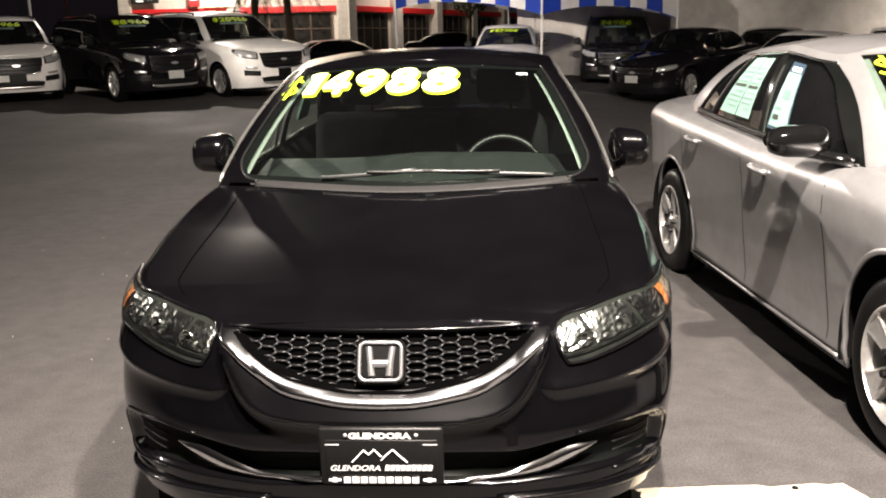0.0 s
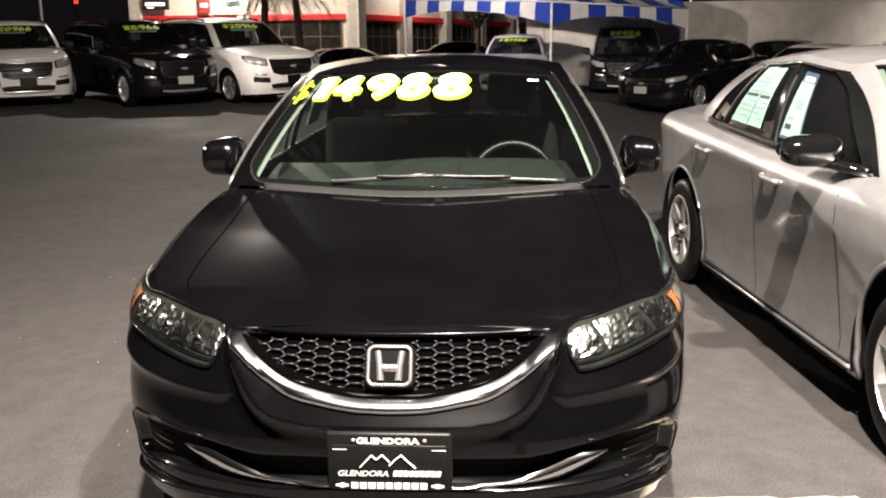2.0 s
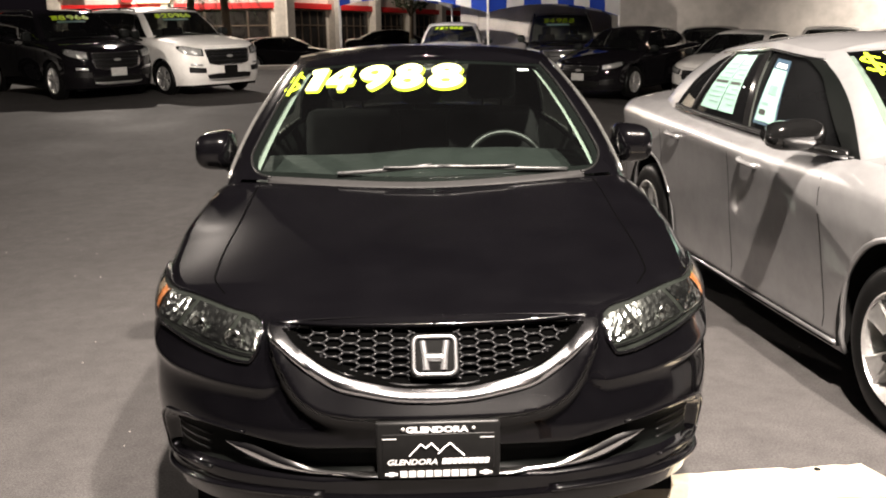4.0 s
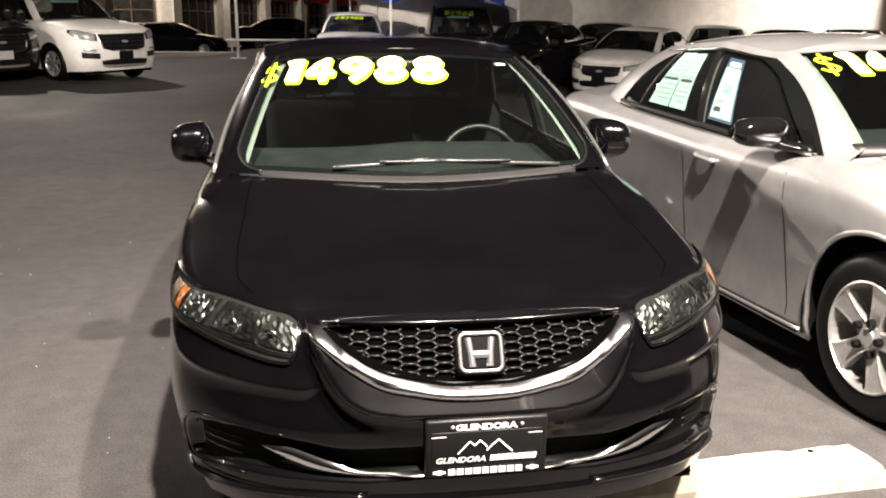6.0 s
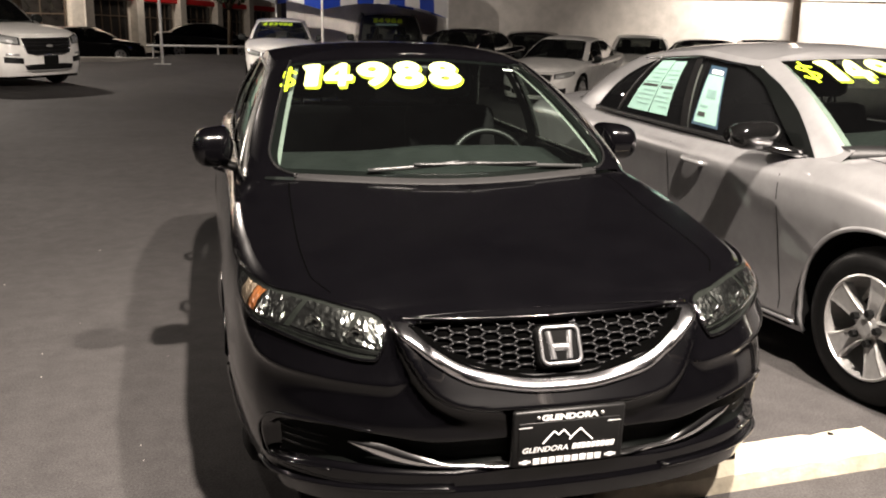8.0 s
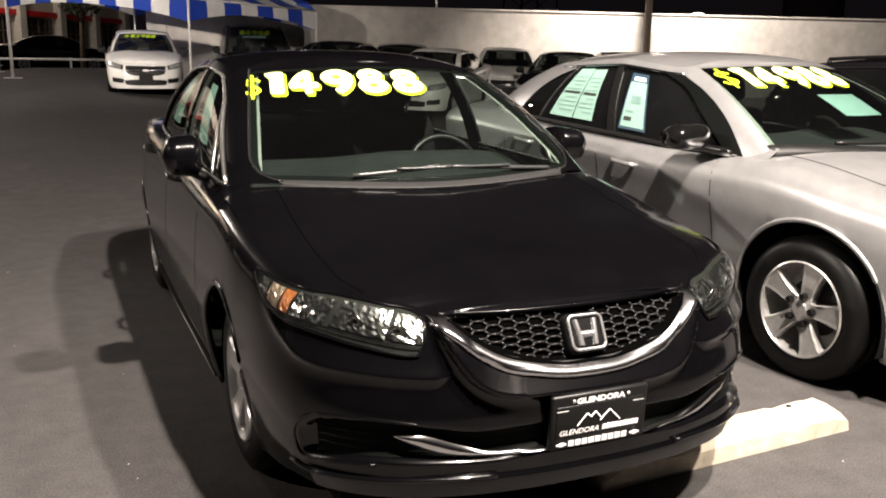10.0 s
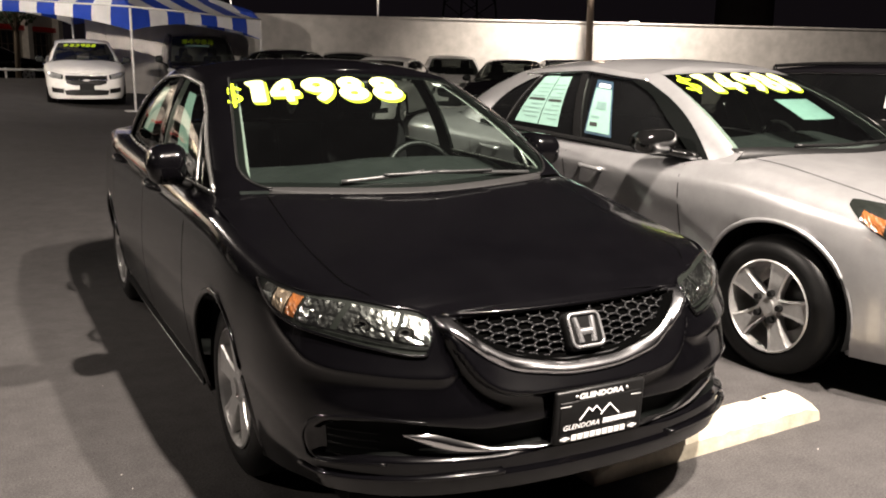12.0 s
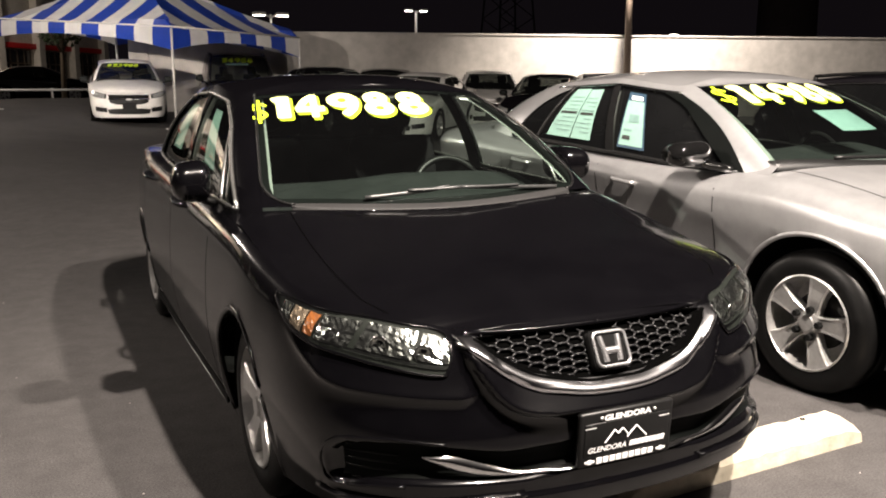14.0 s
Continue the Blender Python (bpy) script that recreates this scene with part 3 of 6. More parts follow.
def cabin(car, S, spec):
    y0, zb = spec["base"][0][1], spec["base"][1][2]
    w = spec["base"][1][0]
    # dashboard: a soft hump over the driver's dials
    xs = np.linspace(-w + 0.01, w - 0.01, 33)
    ys = np.linspace(0.0, 0.62, 17)
    curve = 0.30 * (xs / w) ** 2
    X, Y = np.meshgrid(xs, ys, indexing="ij")
    hump = 0.025 * np.exp(-(((X - 0.36) / 0.22) ** 2)) * np.exp(-(((Y - 0.42) / 0.14) ** 2)) + 0.02 * np.exp(-(((X - 0.02) / 0.2) ** 2)) * np.exp(-(((Y - 0.5) / 0.12) ** 2))
    Z = zb - 0.03 - 0.02 * (X / w) ** 2 + hump + 0.06 * np.clip(Y / 0.5, 0, 1) - 0.25 * np.clip((Y - 0.5) / 0.12, 0, 1) ** 1.5
    bm = bmesh.new()
    sheet(bm, np.stack([X, y0 + 0.08 + curve[:, None] + Y * (1 - 0.25 * (X / w) ** 2), Z], -1))
    part("dashboard", bm, M["dash"], car)
    # steering wheel
    ring = [(0.185 * math.cos(t), 0.185 * math.sin(t), 0) for t in np.linspace(0, 2 * math.pi, 40, endpoint=False)]
    sw = pose(0.36, y0 + 0.76, zb - 0.085, 66)
    bm = bmesh.new()
    tube(bm, ring, 0.016, 8, closed=True)
    for a in (0.0, math.pi, -math.pi / 2):
        tube(bm, [(0.05 * math.cos(a), 0.05 * math.sin(a), 0.0), (0.18 * math.cos(a), 0.18 * math.sin(a), 0)], 0.018, 8)
    bmesh.ops.create_cone(bm, cap_ends=True, segments=20, radius1=0.07, radius2=0.06, depth=0.04)
    part("steering_wheel", bm, M["rubber"], car, matrix=sw)
    for sx in (-0.37, 0.37):
        seat(car, sx, y0 + 1.42, 0.55, 0.5, 0.60)
    seat(car, 0.0, y0 + 2.25, 0.57, 1.25, 0.52, 18)
    # headlining and pillar covers
    yy = np.linspace(spec["roof"][1][1] + 0.02, spec["roof"][-2][1], 10)
    rl = smoothed(spec["roofline"])(yy)
    xr = np.linspace(-0.52, 0.52, 9)
    bm = bmesh.new()
    sheet(bm, np.stack([np.repeat(xr[None], 10, 0), np.repeat(yy[:, None], 9, 1), np.repeat((rl - 0.035)[:, None], 9, 1) - 0.04 * (xr[None] / 0.52) ** 2], -1))
    part("headlining", bm, M["trim"], car)
    for sgn in (1, -1):
        bm = bmesh.new()
        sheet(bm, S.house(np.linspace(0.936, 1.3, 8)[:, None], np.linspace(0.03, 0.96, 14)[None], -0.025))
        part("pillar_cover", bm if sgn > 0 else flipped(bm), M["trim"], car, "pale grey inner pillar cover")
        i = spec["bays"].index("b")
        bm = bmesh.new()
        sheet(bm, S.house(np.linspace(i - 0.02, i + 1.02, 5)[:, None], np.linspace(-0.3, 0.96, 12)[None], -0.03))
        part("pillar_cover", bm if sgn > 0 else flipped(bm), M["trim"], car)
        bm = bmesh.new()
        sheet(bm, np.stack([S.house(np.linspace(1.6, nk_side(spec), 20), 0.0, -0.03), S.house(np.linspace(1.6, nk_side(spec), 20), 0.0, -0.06) - np.array([0, 0, 0.4])], 1))
        part("door_card", bm if sgn > 0 else flipped(bm), M["dash"], car)
    bm = boxed(-0.12, 0.12, spec["roof"][0][1] - 0.12, spec["roof"][0][1] - 0.09, spec["roof"][0][2] - 0.11, spec["roof"][0][2] - 0.045, bevel=0.012)
    part("rear_view_mirror", bm, M["plastic"], car)


def nk_side(spec):
    return len(spec["base"]) - 2.5

# ---- ground: one sheet, level under the near cars and climbing gently to the street ----
def ground_z(y, x=0.0):
    rise = lambda v: math.tan(radians(CLIMB)) * 0.5 * (v + math.sqrt(v * v + 0.05))
    ease = lambda v: min(1, max(0, v)) ** 2 * (3 - 2 * min(1, max(0, v)))
    return rise(y - 5) - rise(y - 28.2) - 0.35 * ease((y - 28.5) / 6) - 0.22 * ease((y - 18) / 9) * ease((-x - 2) / 2) + (0.03 * ease((-x - 1.5) / 3) + 0.07 * ease((-x - 4.6) / 1.2)) * ease((y - 7) / 6) * ease((27 - y) / 4) - (0.20 * ease((x + 2) / 3) + 0.17 * ease((x - 2) / 3)) * ease((y - 7) / 8) * ease((28 - y) / 4)


bm = bmesh.new()
gx = np.r_[np.linspace(-400, -20, 8), np.linspace(-15, 20, 71), np.linspace(25, 400, 8)]
gy = np.r_[-300, -60, np.linspace(-30, 4.2, 24), np.linspace(4.4, 5.6, 9), np.linspace(6, 27.5, 24), np.linspace(28, 36, 17), np.linspace(38, 60, 10), np.linspace(80, 600, 8)]
sheet(bm, [[(x, y, ground_z(y, x)) for y in gy] for x in gx])
tagged(link("ground", bm, M["asphalt"]), "worn dark grey asphalt of a car lot", "ground", kind="structure")

# ---- car kinds ----
step = lambda v: np.clip(v, 0, 1) ** 2 * (3 - 2 * np.clip(v, 0, 1))
CHEEK = smoothed([(0.36, 0.66), (0.40, 0.632), (0.43, 0.602), (0.47, 0.59), (0.57, 0.595), (0.69, 0.605), (0.8, 0.614), (0.87, 0.628), (0.957, 0.668), (1.063, 0.712), (1.145, 0.748)])
VEE = smoothed([(0.0, 0.534), (0.155, 0.536), (0.25, 0.542), (0.29, 0.549), (0.33, 0.563), (0.37, 0.592), (0.403, 0.633), (0.45, 0.70), (0.5, 0.77)])
SMILE = smoothed([(0.0, 0.60), (0.12, 0.605), (0.2, 0.62), (0.28, 0.645), (0.36, 0.684), (0.43, 0.735)])
POD_UP = smoothed([(0, 0.452), (0.16, 0.451), (0.35, 0.446), (0.48, 0.462), (0.67, 0.478), (0.80, 0.47), (0.86, 0.44), (0.89, 0.40)])
POD_LOW = smoothed([(0, 0.366), (0.16, 0.366), (0.31, 0.358), (0.5, 0.36), (0.65, 0.362), (0.86, 0.345), (0.89, 0.36)])


def compact_relief(a, z):
    """Folds of the front bumper: the ridge under the lamps, the shelf round the chrome, the sunk grille and lower air intake."""
    d = z - CHEEK(a)
    fold = np.exp(0.15 - np.sqrt((d / np.where(d > 0, 0.05, 0.017)) ** 2 + 0.0225))
    out = fold * 0.02 * step((a - 0.41) / 0.07) * step((1.16 - a) / 0.3)
    slope = (VEE(a + 0.005) - VEE(a - 0.005)) / 0.01
    e = (z - VEE(a)) / np.sqrt(1 + slope**2)
    out = out + 0.046 * np.where(e > 0, np.clip(1 - 0.6 * e / 0.066, 0.35, 1), np.exp(np.minimum(e, 0) / 0.013)) * step((0.52 - a) / 0.08)
    out = out - 0.04 * step((z - SMILE(a) - 0.004) / 0.012) * step((0.7365 - z) / 0.004) * step((0.425 - a) / 0.02)
    deep = step((POD_UP(a) - z) / 0.016) * step((z - POD_LOW(a)) / 0.016) * step((0.885 - a) / 0.035)
    return out - 0.035 * deep + 0.012 * step((0.325 - z) / 0.02) * step((1.0 - a) / 0.2)


def compact_lift(x, y):
    """The hood's rear edge rises to meet the glass along its bowed foot."""
    q = np.abs(x) / 0.70
    foot = 1.103 + 0.14 * np.minimum(q, 1.15) ** 2
    y = np.minimum(y, foot)
    return y, (0.006 + 0.026 * np.minimum(q, 1.1) ** 2) * step((y - foot + 0.4) / 0.4) * step((0.84 - np.abs(x)) / 0.12)


CREASE = smoothed([(1.2, 0.66), (1.9, 0.735), (2.4, 0.795), (3.2, 0.905), (4.2, 0.95), (5.2, 0.97)])


def midsize_relief(a, z):
    """Below a crease that climbs from the front wheel to the rear door the side falls inwards."""
    d = np.maximum(CREASE(a) - z, 0)
    return -0.036 * (1 - np.exp(-d / 0.13)) * step((a - 1.1) / 0.5) * step((z - 0.2) / 0.12)


COMPACT = dict(
    plan=[(0, 0.02), (0.36, 0.05), (0.63, 0.15), (0.80, 0.34), (0.868, 0.74), (0.8775, 1.25), (0.8775, 3.0), (0.855, 3.8), (0.76, 4.3), (0.45, 4.5), (0, 4.55)],
    bottom=[(0, 0.262), (0.25, 0.25), (0.6, 0.2), (0.9, 0.17), (1.4, 0.17), (3.2, 0.18), (4.0, 0.24), (4.55, 0.32)],
    top=[(0, 0.738), (0.06, 0.744), (0.11, 0.764), (0.17, 0.78), (0.35, 0.805), (0.6, 0.834), (1.2, 0.915), (2.0, 0.955), (3.0, 0.985), (4.0, 1.02), (4.55, 1.0)],
    side=[(0, 0.07), (0.18, 0.03), (0.5, 0.0), (0.72, 0.008), (1, 0.035)],
    front=[(0.1, 0.07), (0.22, 0.03), (0.34, 0.0), (0.48, 0.015), (0.58, 0.05), (0.68, 0.09), (0.75, 0.13), (0.85, 0.2)],
    rear=[(0.2, 0.05), (0.5, 0.0), (0.75, 0.02), (1.02, 0.06)],
    hood=[(0.1, 0.735), (0.172, 0.739), (0.2, 0.754), (0.24, 0.771), (0.32, 0.796), (0.6, 0.866), (0.95, 0.925), (1.25, 0.97), (1.4, 0.985)],
    deck=[(3.8, 1.06), (4.2, 1.07), (4.55, 1.03)],
    cowl=1.29, deckline=4.0, crown=2.6, roll=0.045, lift=compact_lift, relief=compact_relief, finefront=(0.012, 76), columns=41, hoodstep=0.012,
    base=[(0, 1.13, 0.963), (0.70, 1.27, 0.98), (0.772, 1.36, 0.957), (0.785, 2.36, 0.975), (0.785, 2.45, 0.98), (0.75, 3.45, 1.02), (0.6, 3.95, 1.04), (0, 4.08, 1.06)],
    roof=[(0, 1.93, 1.412), (0.525, 2.06, 1.382), (0.59, 2.11, 1.372), (0.605, 2.47, 1.412), (0.605, 2.55, 1.412), (0.58, 3.12, 1.385), (0.5, 3.37, 1.37), (0, 3.44, 1.39)],
    roofline=[(1.9, 1.41), (2.1, 1.445), (2.5, 1.465), (3.0, 1.45), (3.47, 1.39)],
    bays="wpsbspw", tuck=0.068, rim=dict(widths=(0.19, 0.17, 0.2, 0.26, 0.33), turn=20.0, covered=True), wheels=(1.02, 3.69, 0.317, 0.35), cuts=(0.62, 1.5, 2.4, 3.4, 4.05),
)
MIDSIZE = dict(
    plan=[(0, 0.0), (0.4, 0.04), (0.68, 0.16), (0.83, 0.38), (0.905, 0.8), (0.9275, 1.3), (0.9275, 3.1), (0.915, 3.95), (0.82, 4.55), (0.5, 4.82), (0, 4.87)],
    bottom=[(0, 0.19), (0.6, 0.18), (1.4, 0.18), (3.2, 0.19), (4.2, 0.24), (4.87, 0.32)],
    top=[(0, 0.76), (0.2, 0.80), (0.7, 0.89), (1.3, 0.975), (2.0, 0.985), (3.2, 1.03), (4.2, 1.07), (4.87, 1.05)],
    side=[(0, 0.08), (0.12, 0.03), (0.3, 0.014), (0.5, 0.002), (0.65, 0.0), (0.86, 0.007), (0.94, 0.02), (1, 0.04)],
    front=[(0.1, 0.06), (0.3, 0.0), (0.55, 0.02), (0.7, 0.07), (0.8, 0.13), (0.9, 0.2)],
    rear=[(0.2, 0.05), (0.5, 0.0), (0.8, 0.02), (1.1, 0.08)],
    hood=[(0.1, 0.785), (0.4, 0.89), (0.9, 0.985), (1.25, 1.03), (1.45, 1.04)],
    deck=[(3.9, 1.11), (4.4, 1.125), (4.87, 1.07)],
    cowl=1.34, deckline=4.1, crown=2.8, roll=0.09, relief=midsize_relief,
    base=[(0, 1.14, 1.02), (0.725, 1.37, 1.03), (0.805, 1.50, 0.965), (0.84, 2.42, 1.008), (0.84, 2.49, 1.01), (0.80, 3.52, 1.06), (0.64, 4.0, 1.09), (0, 4.2, 1.11)],
    roof=[(0, 1.98, 1.43), (0.55, 2.09, 1.41), (0.615, 2.15, 1.40), (0.635, 2.575, 1.445), (0.635, 2.635, 1.445), (0.615, 3.14, 1.415), (0.52, 3.42, 1.395), (0, 3.5, 1.415)],
    roofline=[(1.96, 1.43), (2.2, 1.475), (2.6, 1.495), (3.1, 1.48), (3.52, 1.415)],
    bays="wpsbspw", wheels=(0.98, 3.717, 0.335, 0.413), cuts=(0.66, 1.52, 2.44, 3.45, 4.3), tyre=0.215, rim=dict(widths=(0.17, 0.155, 0.185, 0.24, 0.31), turn=3.0),
)
SUV = dict(
    plan=[(0, 0.0), (0.4, 0.03), (0.7, 0.12), (0.86, 0.32), (0.915, 0.75), (0.925, 1.3), (0.925, 3.4), (0.91, 4.2), (0.84, 4.55), (0.5, 4.68), (0, 4.7)],
    bottom=[(0, 0.24), (0.6, 0.22), (1.4, 0.22), (3.4, 0.23), (4.7, 0.32)],
    top=[(0, 0.93), (0.2, 0.95), (0.7, 1.03), (1.3, 1.09), (2.5, 1.13), (4.0, 1.18), (4.7, 1.18)],
    side=[(0, 0.06), (0.2, 0.02), (0.5, 0.0), (0.75, 0.01), (1, 0.04)],
    front=[(0.2, 0.06), (0.4, 0.0), (0.6, 0.01), (0.85, 0.05), (1.05, 0.14)],
    rear=[(0.3, 0.04), (0.6, 0.0), (1.2, 0.03)],
    hood=[(0.1, 0.95), (0.4, 1.02), (0.9, 1.09), (1.3, 1.13), (1.5, 1.14)],
    deck=[(4.3, 1.2), (4.7, 1.2)],
    cowl=1.3, deckline=4.5, crown=3.0,
    base=[(0, 1.15, 1.13), (0.74, 1.4, 1.14), (0.82, 1.5, 1.11), (0.85, 2.4, 1.13), (0.85, 2.5, 1.135), (0.84, 3.55, 1.17), (0.80, 4.4, 1.19), (0.70, 4.6, 1.2), (0, 4.68, 1.2)],
    roof=[(0, 1.85, 1.6), (0.6, 1.95, 1.585), (0.66, 2.02, 1.575), (0.69, 2.45, 1.62), (0.69, 2.55, 1.62), (0.68, 3.5, 1.62), (0.66, 4.1, 1.59), (0.58, 4.32, 1.58), (0, 4.4, 1.6)],
    roofline=[(1.8, 1.6), (2.1, 1.65), (2.8, 1.68), (3.8, 1.66), (4.4, 1.6)],
    bays="wpsbsspw", wheels=(0.93, 3.79, 0.36, 0.41), cuts=(0.62, 1.5, 2.45, 3.5, 4.3),
)
VAN = dict(
    plan=[(0, 0.0), (0.45, 0.03), (0.75, 0.13), (0.92, 0.36), (0.985, 0.8), (1.0, 1.4), (1.0, 3.8), (0.98, 4.7), (0.9, 5.0), (0.5, 5.12), (0, 5.14)],
    bottom=[(0, 0.2), (1.4, 0.2), (5.14, 0.3)],
    top=[(0, 0.9), (0.3, 0.94), (0.9, 1.02), (1.3, 1.05), (3.0, 1.08), (5.14, 1.1)],
    side=[(0, 0.05), (0.25, 0.0), (0.75, 0.01), (1, 0.04)],
    front=[(0.2, 0.06), (0.4, 0.0), (0.6, 0.01), (0.85, 0.05), (1.0, 0.12)],
    rear=[(0.3, 0.03), (0.6, 0.0), (1.1, 0.02)],
    hood=[(0.08, 0.93), (0.4, 1.0), (0.8, 1.06), (1.2, 1.1)],
    deck=[(4.8, 1.12), (5.14, 1.12)],
    cowl=1.05, deckline=4.95, crown=3.0,
    base=[(0, 0.85, 1.06), (0.8, 1.1, 1.07), (0.88, 1.25, 1.05), (0.92, 2.2, 1.07), (0.92, 2.3, 1.07), (0.92, 3.6, 1.09), (0.9, 4.8, 1.1), (0.8, 5.02, 1.12), (0, 5.1, 1.12)],
    roof=[(0, 1.75, 1.69), (0.68, 1.85, 1.67), (0.74, 1.92, 1.66), (0.77, 2.35, 1.69), (0.77, 2.45, 1.69), (0.77, 3.6, 1.69), (0.76, 4.6, 1.68), (0.68, 4.8, 1.67), (0, 4.86, 1.68)],
    roofline=[(1.7, 1.69), (2.0, 1.73), (3.0, 1.755), (4.4, 1.74), (4.9, 1.68)],
    bays="wpsbsspw", wheels=(0.95, 4.03, 0.33, 0.375), cuts=(0.6, 1.4, 2.3, 3.6, 4.75),
)


def scaled(spec, L, W, H):
    """The same kind of car, longer, wider or higher."""
    s = dict(spec)
    for key in ("plan",):
        s[key] = [(x * W, y * L) for x, y in spec[key]]
    for key in ("bottom", "top", "hood", "deck", "roofline"):
        s[key] = [(y * L, z * H) for y, z in spec[key]]
    for key in ("front", "rear"):
        s[key] = [(z * H, v) for z, v in spec[key]]
    for key in ("base", "roof"):
        s[key] = [(x * W, y * L, z * H) for x, y, z in spec[key]]
    s["cowl"], s["deckline"] = spec["cowl"] * L, spec["deckline"] * L
    s["cuts"] = tuple(c * L for c in spec["cuts"])
    w0, w1, r, a = spec["wheels"]
    s["wheels"] = (w0 * L, w1 * L, r, a)
    return s




# ---- pieces laid on a car's skin ----
def patch(S, low, up, off, nu=24, nv=8, bulge=0.0, u0=0.0, u1=1.0, v0=0.0, v1=1.0, rough=0.0, seed=3, whole=False):
    """A sheet over the skin between two curves of (length along the outline, height); it stands off by off and swells by bulge."""
    rng = np.random.RandomState(seed)
    u = np.linspace(u0, u1, nu + 1)
    A, B = spline(low, u * (len(low) - 1)), spline(up, u * (len(up) - 1))
    v = np.linspace(v0, v1, nv + 1)
    a = A[:, None, 0] * (1 - v) + B[:, None, 0] * v
    z = A[:, None, 1] * (1 - v) + B[:, None, 1] * v
    o = off + bulge * (1 - (2 * v[None] - 1) ** 2) * np.minimum(1, 8 * np.minimum(u + whole, 1 - u) + 0.15)[:, None] + rough * rng.rand(nu + 1, nv + 1)
    bm = bmesh.new()
    sheet(bm, S.skin(a, z, o))
    return bm


def both(name, make, mat, parent, label="", smooth=True):
    """The same part on either side of a car."""
    obs = []
    for sgn in (1, -1):
        bm = make()
        obs.append(part(name, bm if sgn > 0 else flipped(bm), mat, parent, label, smooth))
    return obs


def on_glass(S, x, k, off):
    """The point of the windscreen at x and height fraction k."""
    ss = np.linspace(0, 1.1, 60)
    X = S.house(ss, np.full(60, k))[:, 0]
    s = np.interp(abs(x), X, ss)
    p = S.house(np.array([s]), np.array([k]), off)[0]
    return (math.copysign(p[0], x) if x else p[0], p[1], p[2])


# strokes of the figures in a box of height 1: rings (centre, radii) and bent bars
FIGURES = {
    "0": [[(0.45, 0.5), 0.24, 0.31]],
    "1": [[(0.34, 0.79), (0.44, 0.82)], [(0.44, 0.85), (0.44, 0.15)]],
    "2": [[(0.2, 0.70), (0.28, 0.82), (0.45, 0.85), (0.6, 0.76), (0.6, 0.6), (0.42, 0.36), (0.22, 0.16)], [(0.22, 0.15), (0.68, 0.15)]],
    "3": [[(0.2, 0.8), (0.4, 0.86), (0.6, 0.76), (0.55, 0.6), (0.4, 0.53)], [(0.4, 0.53), (0.6, 0.46), (0.66, 0.3), (0.5, 0.15), (0.2, 0.18)]],
    "6": [[(0.44, 0.35), 0.22, 0.185], [(0.21, 0.30), (0.20, 0.48), (0.27, 0.70), (0.42, 0.86)]],
    "4": [[(0.62, 0.86), (0.62, 0.14)], [(0.60, 0.84), (0.40, 0.70), (0.20, 0.40)], [(0.18, 0.37), (0.84, 0.37)]],
    "8": [[(0.42, 0.70), 0.20, 0.155], [(0.46, 0.31), 0.255, 0.175]],
    "9": [[(0.42, 0.65), 0.22, 0.185], [(0.66, 0.70), (0.67, 0.52), (0.60, 0.30), (0.46, 0.14)]],
    "$": [[(0.62, 0.70), (0.52, 0.78), (0.38, 0.77), (0.30, 0.66), (0.38, 0.55), (0.54, 0.46), (0.62, 0.34), (0.54, 0.23), (0.38, 0.21), (0.28, 0.30)], [(0.46, 0.95), (0.46, 0.05)]],
}


def figure(ch, hw):
    """The strokes of one figure, each a grid of flat points, hw to either side of its line."""
    out = []
    for st in FIGURES[ch]:
        if isinstance(st[1], float):
            (cx, cy), rx, ry = st
            q = np.linspace(0, 2 * math.pi, 33)
            hole = max(0.2, 1 - hw / min(rx, ry))
            out.append(np.stack([np.stack([cx + (rx + hw) * np.cos(q), cy + (ry + hw) * np.sin(q)], -1), np.stack([cx + rx * hole * np.cos(q), cy + ry * hole * np.sin(q)], -1)], 0))
        else:
            p = spline(st, np.linspace(0, len(st) - 1, 8 * len(st)))
            d = np.gradient(p, axis=0)
            d /= np.linalg.norm(d, axis=1)[:, None]
            e = np.linspace(0, math.pi / 2, 5)[:-1]
            p = np.vstack([p[:1] - d[:1] * (hw * 0.6 * np.cos(e))[:, None], p, p[-1:] + d[-1:] * (hw * 0.6 * np.cos(e[::-1]))[:, None]])
            d = np.vstack([np.repeat(d[:1], 4, 0), d, np.repeat(d[-1:], 4, 0)])
            wide = hw * np.r_[0.55 + 0.45 * np.sin(e), np.ones(len(p) - 8), 0.55 + 0.45 * np.sin(e[::-1])]
            n = np.stack([-d[:, 1], d[:, 0]], -1) * wide[:, None]
            out.append(np.stack([p + n, p - n], 0))
    return out


